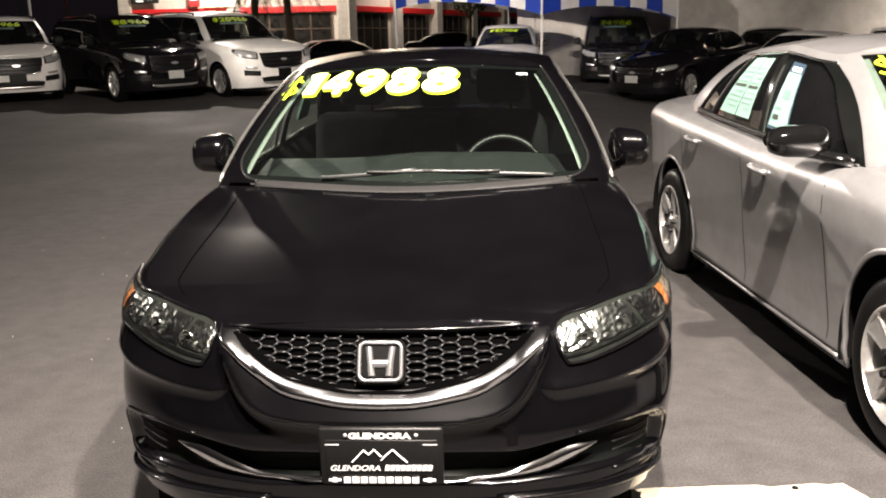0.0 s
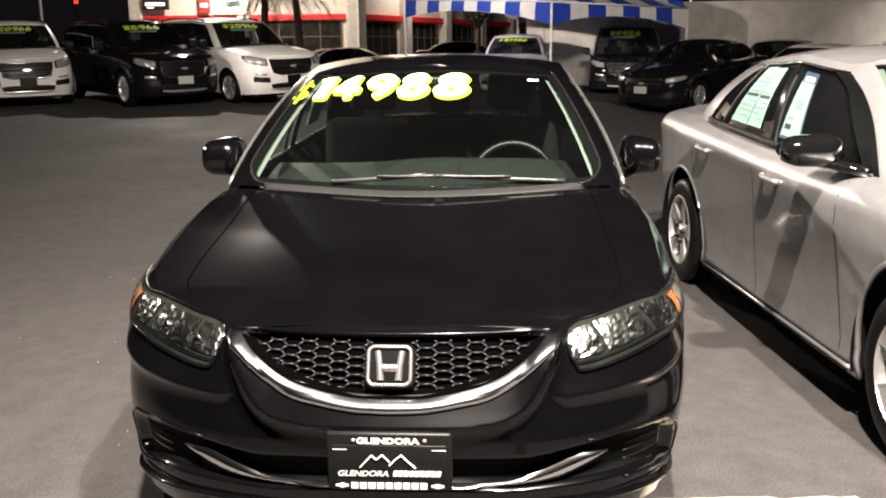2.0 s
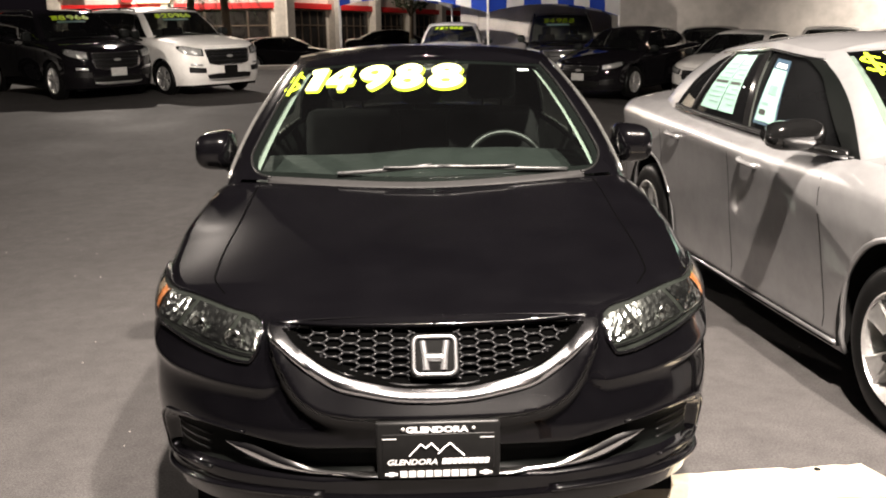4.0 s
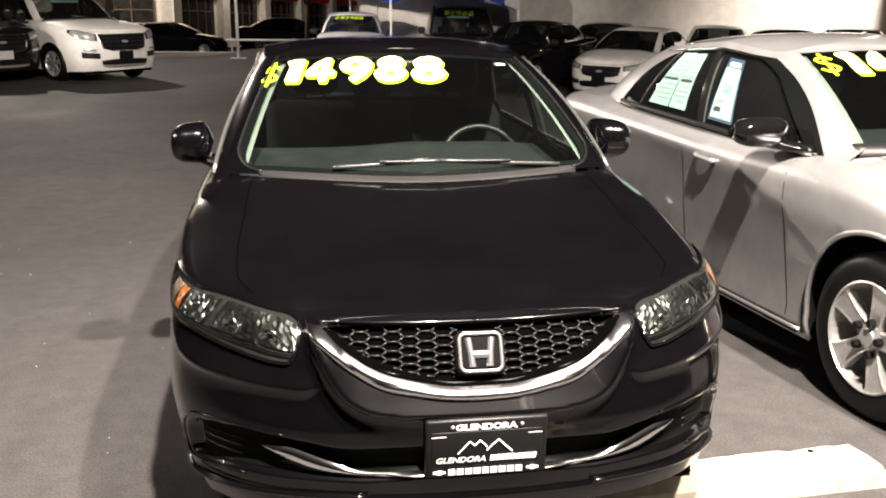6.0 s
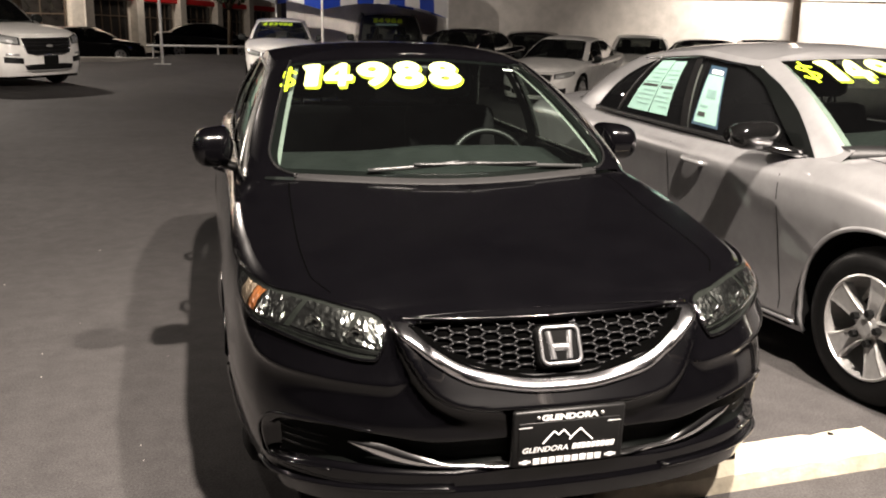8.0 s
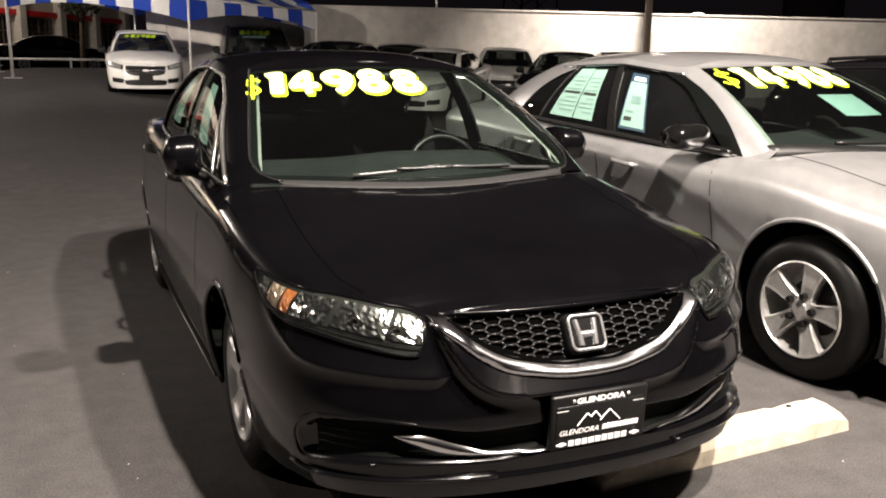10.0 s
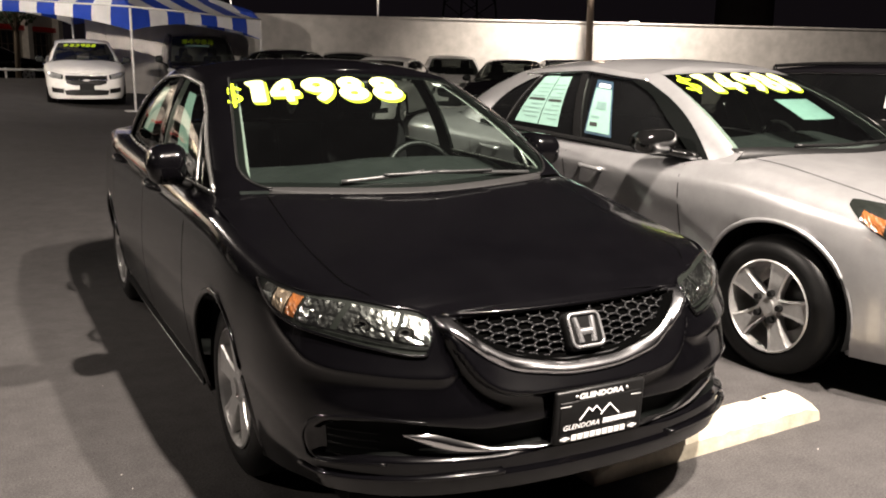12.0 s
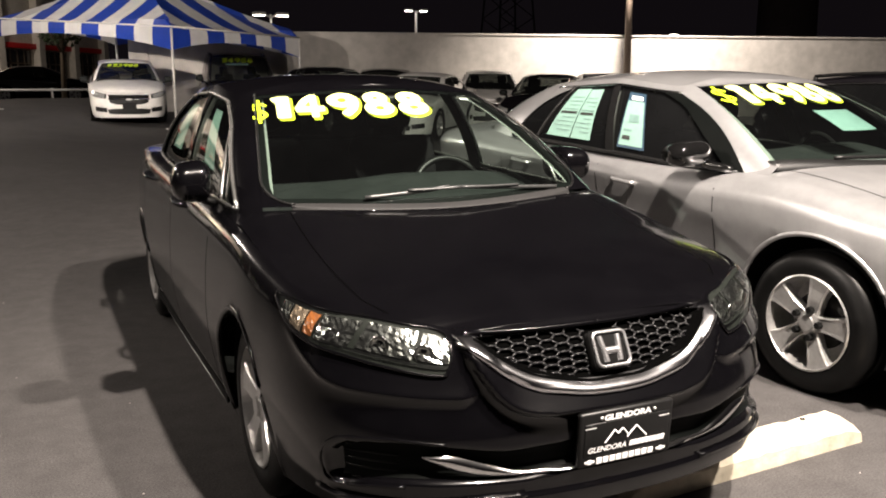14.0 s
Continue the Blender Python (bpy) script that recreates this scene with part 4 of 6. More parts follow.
def price(car, S, words, boxes, k0, k1, bold=True, label=""):
    """A price in fat fluorescent figures with a dropped edge, stuck along the top of the windscreen; one (x0, x1) for each figure."""
    layers = ((0.122, 0.006, -0.012, 0.003, "decal_edge"), (0.116, 0.0025, -0.004, 0.005, "ink"), (0.107, 0.0, 0.0, 0.007, "decal_face")) if bold else ((0.10 if words != "$" else 0.04, 0, 0, 0.004, "decal_edge"),)
    for ch, (x0, x1) in zip(words, boxes):
        ref = np.vstack([g.reshape(-1, 2) for g in figure(ch, layers[0][0])])
        lo, hi = ref.min(0), ref.max(0)
        holder = None
        for layer, (hw, dx, dk, off, mat) in enumerate(layers):
            bm = bmesh.new()
            for i, g in enumerate(figure(ch, hw)):
                f = (g - lo) / (hi - lo)
                sheet(bm, [[on_glass(S, x0 + (x1 - x0) * u + dx + 0.042 * (v - 0.5), k0 + (k1 - k0) * v + dk, off + 0.0004 * i) for u, v in row] for row in f])
            ob = part("price_figure" if layer == 0 else "figure_face", bm, M[mat], holder or car, label if layer == 0 else "", smooth=False)
            holder = holder or ob


def side_mirror(car, S, x, y, z, w, d, h, mat, name="side_mirror", sides=(1, -1)):
    for sgn in sides:
        bm = bmesh.new()
        n, m_ = 20, 12
        P = []
        for i in range(m_ + 1):
            t = i / m_
            r = (1 - (2 * t - 1) ** 4) ** 0.5 if 0 < t < 1 else 0.02
            P.append([(x - w / 2 + w * t, y + d * 0.5 * r * math.copysign(abs(math.sin(q)) ** 0.7, math.sin(q)) * (1 - 0.25 * t) - 0.05 * t * t + 0.03, z + h * 0.5 * r * math.copysign(abs(math.cos(q)) ** 0.72, math.cos(q)) * (1 - 0.18 * t)) for q in np.linspace(0, 2 * math.pi, n + 1)])
        sheet(bm, P)
        tidy(bm, 1e-3)
        bmesh.ops.recalc_face_normals(bm, faces=bm.faces)
        ob = part(name, bm if sgn > 0 else flipped(bm), mat, car)
        bm = bmesh.new()
        tube(bm, [(x - w * 0.75, y + 0.01, z - h * 0.55), (x - w * 0.3, y + 0.01, z - h * 0.42), (x, y, z - h * 0.3)], [0.035, 0.03, 0.03], 10, squash=0.6)
        part("mirror_stalk", bm if sgn > 0 else flipped(bm), M["plastic"], ob)
        bm = bmesh.new()
        sheet(bm, [[(x + w * 0.42 * math.cos(t) * r, y + d * 0.30 + 0.03 - 0.01, z + h * 0.40 * math.sin(t) * r) for t in np.linspace(0, 2 * math.pi, 25)] for r in (0.01, 1.0)])
        part("mirror_glass", bm if sgn > 0 else flipped(bm), M["chrome"], ob)


def door_handle(car, S, y, z, mat, ln=0.19):
    for sgn in (1, -1):
        ys = np.linspace(y - ln / 2, y + ln / 2, 9)
        pts = [S.skin(S.at_y(v), z + 0.012 * (v - y) / ln, 0.004 + 0.024 * (1 - ((v - y) / ln * 2) ** 4)) for v in ys]
        bm = bmesh.new()
        tube(bm, pts, 0.014, 8, squash=0.9)
        part("door_handle", bm if sgn > 0 else flipped(bm), mat, car)


def shut_lines(car, S, ys, z0, z1, lean=0.0):
    for y in ys:
        for sgn in (1, -1):
            zz = np.linspace(z0, z1, 14)
            P = np.stack([S.skin(np.array([S.at_y(y + lean * (z - z0) + d) for z in zz]), zz, 0.0012) for d in (-0.0025, 0.0025)], 0)
            bm = bmesh.new()
            sheet(bm, P)
            part("door_gap", bm if sgn > 0 else flipped(bm), M["gap"], car)


def window_trim(car, S, s0, s1, mat, k=(0.02, 0.91), r=0.006):
    for kk in k:
        for sgn in (1, -1):
            bm = bmesh.new()
            tube(bm, S.house(np.linspace(s0, s1, 30), np.full(30, kk), 0.002), r, 6)
            part("window_trim", bm if sgn > 0 else flipped(bm), mat, car)


# ---- the black sedan ----
compact, compact_shell = build_car("sedan_car", dict(COMPACT, sideglass=M["sideglass"]), M["black"], pose(0.005, 0, 0, 0, 0, 0.8), "glossy black compact sedan with a yellow price on its windshield", group="cars for sale")
CS = compact_shell
lip = np.linspace(0.0, 0.46, 60)
edge = CS.rim(lip) + np.array([0, -0.004, -0.003])
both("hood_lip", lambda: tube(bmesh.new(), edge, 0.008, 12), M["black"], compact)
# headlamps
LAMP_LOW = [(0.502, 0.678), (0.524, 0.651), (0.68, 0.671), (0.86, 0.702), (0.98, 0.722), (1.09, 0.748), (1.205, 0.802)]
LAMP_UP = [(0.498, 0.692), (0.512, 0.744), (0.64, 0.769), (0.82, 0.791), (0.98, 0.804), (1.1, 0.81), (1.21, 0.812)]
for sgn in (1, -1):
    fl = (lambda b: b) if sgn > 0 else flipped
    lamp_ob = part("headlight", fl(patch(CS, LAMP_LOW, LAMP_UP, 0.0015, 40, 10)), M["lamp_dark"], compact, "clear headlight with silver reflectors and amber signal")
    for u0, u1, v0, v1, sd in ((0.07, 0.265, 0.3, 0.9, 5), (0.285, 0.46, 0.27, 0.92, 6), (0.48, 0.625, 0.22, 0.9, 12)):
        part("reflector", fl(patch(CS, LAMP_LOW, LAMP_UP, 0.008, 13, 9, -0.004, u0, u1, v0, v1, 0.003, sd)), M["reflector"], lamp_ob, smooth=False)
    part("reflector", fl(patch(CS, LAMP_LOW, LAMP_UP, 0.006, 30, 2, 0.004, 0.09, 0.62, 0.17, 0.235, 0.0004, 14)), M["reflector"], lamp_ob)
    part("turn_signal", fl(patch(CS, LAMP_LOW, LAMP_UP, 0.005, 5, 7, 0.003, 0.635, 0.69, 0.2, 0.86, 0.003, 7)), M["amber"], lamp_ob, "amber turn signal", smooth=False)
    for w0, w1, sd, mt in ((0.70, 0.80, 8, "amber_tint"), (0.81, 0.90, 11, "reflector")):
        part("reflector", fl(patch(CS, LAMP_LOW, LAMP_UP, 0.005, 6, 5, 0.003, w0, w1, 0.15, 0.86, 0.004, sd)), M[mt], lamp_ob, smooth=False)
    for (a, z), r in (((0.585, 0.706), 0.027), ((0.725, 0.728), 0.027)):
        bm = bmesh.new()
        prof = [(r, 0.008), (r * 0.95, 0.013), (r * 0.88, 0.009), (r * 0.7, 0.004), (r * 0.4, 0.003), (r * 0.25, 0.006), (0.001, 0.008)]
        lathe(bm, prof, 24)
        c = Vector(CS.skin(a, z, 0.004))
        n = (Vector(CS.skin(a, z, 0.05)) - c).normalized()
        bm.transform(Matrix.Translation(c) @ n.to_track_quat("X", "Z").to_matrix().to_4x4())
        part("lamp_bowl", fl(bm), M["reflector"], lamp_ob)
    part("lens", fl(patch(CS, LAMP_LOW, LAMP_UP, 0.010, 40, 12, 0.007)), M["lens"], lamp_ob)
    bm = bmesh.new()
    u = np.linspace(0, 1, 40)
    ring = np.vstack([spline(LAMP_LOW, u * 6), spline(LAMP_UP, u * 6)[::-1]])
    tube(bm, CS.skin(ring[:, 0], ring[:, 1], 0.006), 0.005, 6, closed=True)
    part("lamp_rim", fl(bm), M["black"], lamp_ob)
# grille
GR_LOW = [(0.0, 0.60), (0.12, 0.605), (0.2, 0.62), (0.28, 0.645), (0.36, 0.684), (0.43, 0.735)]
GR_UP = [(0.0, 0.737), (0.1, 0.7375), (0.2, 0.738), (0.3, 0.738), (0.38, 0.738), (0.431, 0.738)]
# Near-black sheet paints in the shaded hollow behind the honeycomb.
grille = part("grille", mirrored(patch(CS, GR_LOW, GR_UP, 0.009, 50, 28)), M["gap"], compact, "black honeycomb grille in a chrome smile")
low_at = smoothed(GR_LOW)
comb = {1: bmesh.new(), -1: bmesh.new()}
pw, ph = 0.047, 0.0205
for i in range(-11, 12):
    for j in range(-2, 9):
        ca, cz = i * pw, 0.597 + j * ph + (ph / 2 if i % 2 else 0)
        corner = [(ca + dx * pw / 3, cz + dz * ph / 2) for dx, dz in ((2, 0), (1, 1), (-1, 1), (-2, 0), (-1, -1), (1, -1))]
        for (a0, z0), (a1, z1) in zip(corner[:3], corner[1:4]):
            fits = lambda a, z: abs(a) < 0.432 and low_at(abs(a)) + 0.005 < z < 0.7355 and not (abs(a) < 0.05 and 0.62 < z < 0.735)
            ok = fits(a0, z0) or fits(a1, z1)
            for _ in range(5 if ok else 0):
                if not fits(a0, z0):
                    a0, z0 = a0 + (a1 - a0) * 0.2, z0 + (z1 - z0) * 0.2
                if not fits(a1, z1):
                    a1, z1 = a1 + (a0 - a1) * 0.2, z1 + (z0 - z1) * 0.2
            if ok and math.hypot(a1 - a0, z1 - z0) > 0.005:
                pts = []
                for a, z in ((a0, z0), ((a0 + a1) / 2, (z0 + z1) / 2), (a1, z1)):
                    p = CS.skin(abs(a), z, -0.006 - compact_relief(abs(a), z))
                    pts.append((math.copysign(p[0], a), p[1], p[2]))
                tube(comb[1 if ca >= 0 else -1], pts, 0.0031, 5)
for bm in comb.values():
    tagged(part("honeycomb", bm, M["mesh"], grille), "fine black plastic honeycomb mesh", kind="stuff")
SM_OUT = [(0.0, 0.570), (0.09, 0.573), (0.17, 0.583), (0.265, 0.601), (0.345, 0.640), (0.42, 0.695), (0.497, 0.746)]
SM_IN = [(0.0, 0.604), (0.09, 0.606), (0.17, 0.618), (0.27, 0.642), (0.355, 0.686), (0.40, 0.718), (0.43, 0.741)]
part("chrome_bar", mirrored(patch(CS, SM_OUT, SM_IN, 0.006, 90, 14, 0.013, whole=True)), M["bright_chrome"], grille, "curved chrome bar under the grille")
SM_IN2 = [(a, min(z + 0.012, 0.7415)) for a, z in SM_IN]
part("grille_lip", mirrored(patch(CS, SM_IN, SM_IN2, 0.004, 50, 3, 0.004, whole=True)), M["mesh"], grille)
# badge
bc = Vector(CS.skin(0.0, 0.676, 0.040))
bn = (Vector(CS.skin(0.0, 0.70, 0.004)) - Vector(CS.skin(0.0, 0.65, 0.004))).normalized()


def rounded(w, h, r, n=6):
    pts = []
    for cx, cz, a0 in ((w - r, h - r, 0), (-w + r, h - r, 90), (-w + r, -h + r, 180), (w - r, -h + r, 270)):
        pts += [(cx + r * math.cos(radians(a0 + 90 * k / n)), cz + r * math.sin(radians(a0 + 90 * k / n))) for k in range(n + 1)]
    return pts


bx, up = Vector((1, 0, 0)), bn
out_n = up.cross(bx) if up.cross(bx).y < 0 else bx.cross(up)
place = lambda x, z, d: tuple(bc + bx * x + up * z + out_n * d)
bm = bmesh.new()
ring0, ring1 = rounded(0.064, 0.058, 0.02), rounded(0.06, 0.054, 0.018)
sheet(bm, [[place(x, z, d) for x, z in [*rg, rg[0]]] for rg, d in ((ring0, -0.02), (ring0, 0.004), (ring1, 0.008), ([(0, 0)] * len(ring0), 0.008))])
badge = part("badge", bm, M["liner"], compact, "chrome emblem on a black square")
bm = bmesh.new()
tube(bm, [place(x, z, 0.011) for x, z in rounded(0.0545, 0.049, 0.017)], 0.0052, 8, closed=True)
part("badge_ring", bm, M["emblem"], badge)
for sg in (1, -1):
    bm = bmesh.new()
    P = [[place(sg * (xc - w), z, d0), place(sg * (xc - w * 0.6), z, d1), place(sg * (xc + w * 0.6), z, d1), place(sg * (xc + w), z, d0)] for xc, w, z, d0, d1 in ((0.031, 0.0085, 0.0385, 0.008, 0.015), (0.026, 0.008, 0.0, 0.008, 0.017), (0.0225, 0.0095, -0.0375, 0.008, 0.015))]
    sheet(bm, P)
    bmesh.ops.recalc_face_normals(bm, faces=bm.faces)
    part("badge_bar", bm, M["emblem"], badge)
bm = bmesh.new()
sheet(bm, [[place(x, z, d) for x in (-0.026, 0.0, 0.026)] for z, d in ((0.005, 0.008), (0.002, 0.0155), (-0.012, 0.0155), (-0.016, 0.008))])
part("badge_bar", bm, M["emblem"], badge)
# lower intake: dark fill, chrome blades, fins
STR_UP = [(0.0, 0.384), (0.13, 0.383), (0.24, 0.382), (0.33, 0.386), (0.41, 0.408), (0.507, 0.436), (0.59, 0.436)]
STR_LOW = [(0.0, 0.375), (0.13, 0.374), (0.24, 0.372), (0.33, 0.371), (0.43, 0.378), (0.53, 0.408), (0.588, 0.433)]
part("intake_fill", mirrored(patch(CS, [(a, POD_LOW(a) + 0.01) for a in (0.0, 0.2, 0.4, 0.58, 0.7, 0.84)], [(a, POD_UP(a) - 0.012) for a in (0.0, 0.2, 0.4, 0.58, 0.7, 0.84)], 0.002, 40, 6)), M["frit"], compact)
both("chrome_blade", lambda: patch(CS, STR_LOW, STR_UP, 0.024, 40, 6, 0.008), M["chrome"], compact, "thin chrome blade in the lower intake")
for z in (0.385, 0.408, 0.431):
    both("intake_fin", lambda: tube(bmesh.new(), CS.skin(np.linspace(0.66, 0.835, 12), np.full(12, z), 0.0), 0.006, 6, squash=0.6), M["plastic"], compact)
both("intake_rim", lambda: tube(bmesh.new(), np.vstack([CS.skin(a + 0.02, POD_UP(a) + 0.008, 0.002) for a in np.linspace(0.5, 0.885, 26)] + [CS.skin(0.912, z, 0.002) for z in (0.395, 0.375)] + [CS.skin(a + 0.015, POD_LOW(a) - 0.008, 0.002) for a in np.linspace(0.88, 0.62, 14)]), 0.0045, 6), M["black"], compact)
both("splitter", lambda: tube(bmesh.new(), CS.skin(np.linspace(0.3, 0.95, 24), 0.318 - 0.02 * np.linspace(0, 1, 24) ** 2, 0.004), 0.009, 8, squash=0.8), M["black"], compact)
# plate in a dealer's frame
pl = pose(0.004, 0.002, 0.452, 4)
plate = part("plate_frame", boxed(-0.159, 0.159, 0.0, 0.02, -0.082, 0.082, bevel=0.008), M["plastic"], compact, "black dealer plate frame with white lettering", matrix=pl)
part("plate", boxed(-0.143, 0.143, -0.0025, 0.002, -0.05, 0.05, bevel=0.002), M["plastic"], plate)


def lettering(words, size, x, z, w, parent, mat, shear=0.0, bold=0.02, y=-0.003):
    bm = text_mesh(words, 1.0, bold, shear)
    xs = [v.co.x for v in bm.verts]
    k = w / (max(xs) - min(xs))
    cx = (max(xs) + min(xs)) / 2
    ys = [v.co.y for v in bm.verts]
    kz = size / (max(ys) - min(ys))
    cy = (max(ys) + min(ys)) / 2
    for v in bm.verts:
        v.co = Vector((x + (v.co.x - cx) * k, y, z + (v.co.y - cy) * kz))
    return part("lettering", bm, mat, parent, smooth=False)


lettering("GLENDORA", 0.018, -0.002, 0.063, 0.16, plate, M["letter"], bold=0.05)
lettering("GLENDORA", 0.016, -0.067, -0.028, 0.128, plate, M["letter"], 0.25, 0.02, -0.0045)


def bar(parent, x0, x1, z0, z1, y=-0.003, mat="letter", name="print_bar"):
    return part(name, boxed(x0, x1, y, y + 0.0015, z0, z1), M[mat], parent, smooth=False)


for x0, x1, z0, z1, y, lean in ((0.008, 0.131, -0.0355, -0.0205, -0.0045, 0.003), (-0.099, 0.099, -0.0725, -0.0555, -0.003, 0.0)):
    step_x = (x1 - x0) / 9
    for k in range(9):
        bm = boxed(x0 + step_x * k, x0 + step_x * (k + 0.8), y, y + 0.0015, z0, z1)
        for v in bm.verts:
            v.co.x += lean * (v.co.z > (z0 + z1) / 2)
        part("print_bar", bm, M["letter"], plate, smooth=False)
for sg in (1, -1):
    bm = bmesh.new()
    box(bm, sg * 0.122 - 0.016, sg * 0.122 + 0.016, -0.003, -0.0015, -0.067, -0.061)
    box(bm, sg * 0.122 - 0.006, sg * 0.122 + 0.006, -0.0032, -0.0015, -0.070, -0.058)
    part("print_mark", bm, M["letter"], plate, smooth=False)
    bm = bmesh.new()
    bmesh.ops.create_uvsphere(bm, u_segments=10, v_segments=6, radius=0.0055, matrix=Matrix.Translation((sg * 0.09, 0.0, 0.063)))
    part("screw", bm, M["alloy"], plate)
    bar(plate, sg * 0.125 - 0.018, sg * 0.125 + 0.018, 0.037, 0.039)
bm = bmesh.new()
for pts in ([(-0.075, -0.012), (-0.045, 0.022), (-0.032, 0.01), (-0.018, 0.024), (0.0, 0.004)], [(0.0, -0.006), (0.012, 0.008), (0.03, 0.024), (0.045, 0.008), (0.066, -0.012)]):
    for (x0, z0), (x1, z1) in zip(pts, pts[1:]):
        tube(bm, [(x0, -0.0035, z0), (x1, -0.0035, z1)], 0.0022, 5)
part("print_mark", bm, M["letter"], plate, "white line drawing of mountain peaks", smooth=False)
# cowl, wipers
ss = np.linspace(0, 0.85, 24)
g0 = CS.house(ss, np.zeros(24))
g1 = g0 + np.array([0, -0.006, -0.003])[None] - np.array([0, 0.022, 0.007])[None] * (1 - (ss[:, None] / 0.85) ** 6)
bm = bmesh.new()
sheet(bm, np.stack([g1 + [0, 0, -0.03], g1, (g0 + g1) / 2 + [0, 0, 0.003], CS.house(ss, np.full(24, 0.012), 0.003)], 1))
part("cowl", mirrored(tidy(bm)), M["cowl"], compact, "grey plastic cowl under the windshield")
for x0, x1, k0, k1, xa, xb in ((-0.33, 0.02, 0.035, 0.095, 0.06, -0.16), (0.10, 0.53, 0.085, 0.015, 0.06, 0.33)):
    bm = bmesh.new()
    tube(bm, [on_glass(CS, x, k, 0.012) for x, k in zip(np.linspace(x0, x1, 14), np.linspace(k0, k1, 14))], 0.0055, 6, squash=1.6)
    wiper = part("wiper", bm, M["wiper"], compact, "grey windshield wiper")
    bm = bmesh.new()
    km = k0 + (k1 - k0) * (xb - x0) / (x1 - x0)
    tube(bm, [on_glass(CS, x, k, 0.022) for x, k in zip(np.linspace(xa, xb, 10), np.linspace(0.075, km + 0.004, 10))], [0.011] * 3 + [0.008] * 7, 6, squash=0.7)
    part("wiper_arm", bm, M["wiper"], wiper)
price(compact, CS, "14988", ((-0.508, -0.425), (-0.414, -0.290), (-0.282, -0.142), (-0.130, 0.008), (0.022, 0.178)), 0.65, 0.905, label="yellow price figure stuck on the glass")
price(compact, CS, "$", ((-0.597, -0.525),), 0.62, 0.88, bold=False, label="yellow dollar mark stuck on the glass")
bm = bmesh.new()
sheet(bm, [[on_glass(CS, x, k, -0.004) for k in (0.86, 0.885)] for x in (0.42, 0.47)])
part("sticker", bm, M["letter"], compact, "small white sticker inside the glass")
outer = [(s, 0.0) for s in np.linspace(0, 1, 20)] + [(1.0, k) for k in np.linspace(0.05, 0.957, 16)]
inner = [(0.9 * s, 0.05) for s in np.linspace(0, 1, 17)] + [(0.925, 0.06), (0.94, 0.08), (0.95, 0.12)] + [(0.953, k) for k in np.linspace(0.16, 0.925, 16)]
mid = [((a + c) / 2, (b + d) / 2) for (a, b), (c, d) in zip(outer, inner)]
bm = bmesh.new()
sheet(bm, [[CS.house(np.array([s]), np.array([k]), -0.004)[0] for s, k in line] for line in (outer, mid, inner)])
sheet(bm, CS.house(np.linspace(0, 0.98, 16)[:, None], np.array([0.925, 0.94, 0.957])[None], -0.004))
part("glass_edge", mirrored(tidy(bm)), M["frit"], compact, "black printed border of the windshield")
q = np.linspace(0, math.pi / 2, 12)
bend_s, bend_k = 0.83 + 0.18 * np.cos(q), 0.21 - 0.205 * np.sin(q)
for sgn in (1, -1):
    fl = (lambda b: b) if sgn > 0 else flipped
    path_s, path_k = np.r_[np.full(16, 1.01), bend_s], np.r_[np.linspace(0.96, 0.23, 16), bend_k]
    part("glass_moulding", fl(tube(bmesh.new(), CS.house(path_s, path_k, 0.004), 0.005, 6)), M["plastic"], compact, "dull black moulding round the windshield")
    bm = bmesh.new()
    sheet(bm, CS.house(np.stack([np.maximum(bend_s, 1.02 - 0.19 * (q > math.pi / 4) * (q - math.pi / 4) / (math.pi / 4)), bend_s]), np.stack([np.where(q > math.pi / 4, -0.01, 0.21 - 0.22 * q / (math.pi / 4)), bend_k]), 0.002))
    part("pillar_foot", fl(bm), M["black"], compact)
# mirrors, handles, gaps, trim
side_mirror(compact, CS, 0.882, 1.68, 1.04, 0.165, 0.25, 0.178, M["black"])
door_handle(compact, CS, 2.22, 0.895, M["black"])
door_handle(compact, CS, 3.22, 0.92, M["black"])
shut_lines(compact, CS, (1.5, 2.4, 3.4), 0.24, 0.93, 0.05)
window_trim(compact, CS, 2.0, 5.0, M["satin"], (0.015,), 0.007)
arch_k = np.linspace(0.02, 0.9, 16)
arch = np.vstack([np.stack([2.0 + 0.22 * np.clip((arch_k - 0.62) / 0.28, 0, 1) ** 2, arch_k], 1), np.stack([np.linspace(2.3, 4.55, 24), np.full(24, 0.905)], 1), np.stack([4.55 + 0.42 * np.sin(np.linspace(0.1, 1.57, 12)), 0.9 - 0.6 * (1 - np.cos(np.linspace(0.1, 1.57, 12)))], 1), [[5.0, 0.02]]])
for sgn in (1, -1):
    bm = tube(bmesh.new(), CS.house(arch[:, 0], arch[:, 1], 0.003), 0.0075, 6)
    part("window_trim", bm if sgn > 0 else flipped(bm), M["satin"], compact, "bright moulding round the side windows")
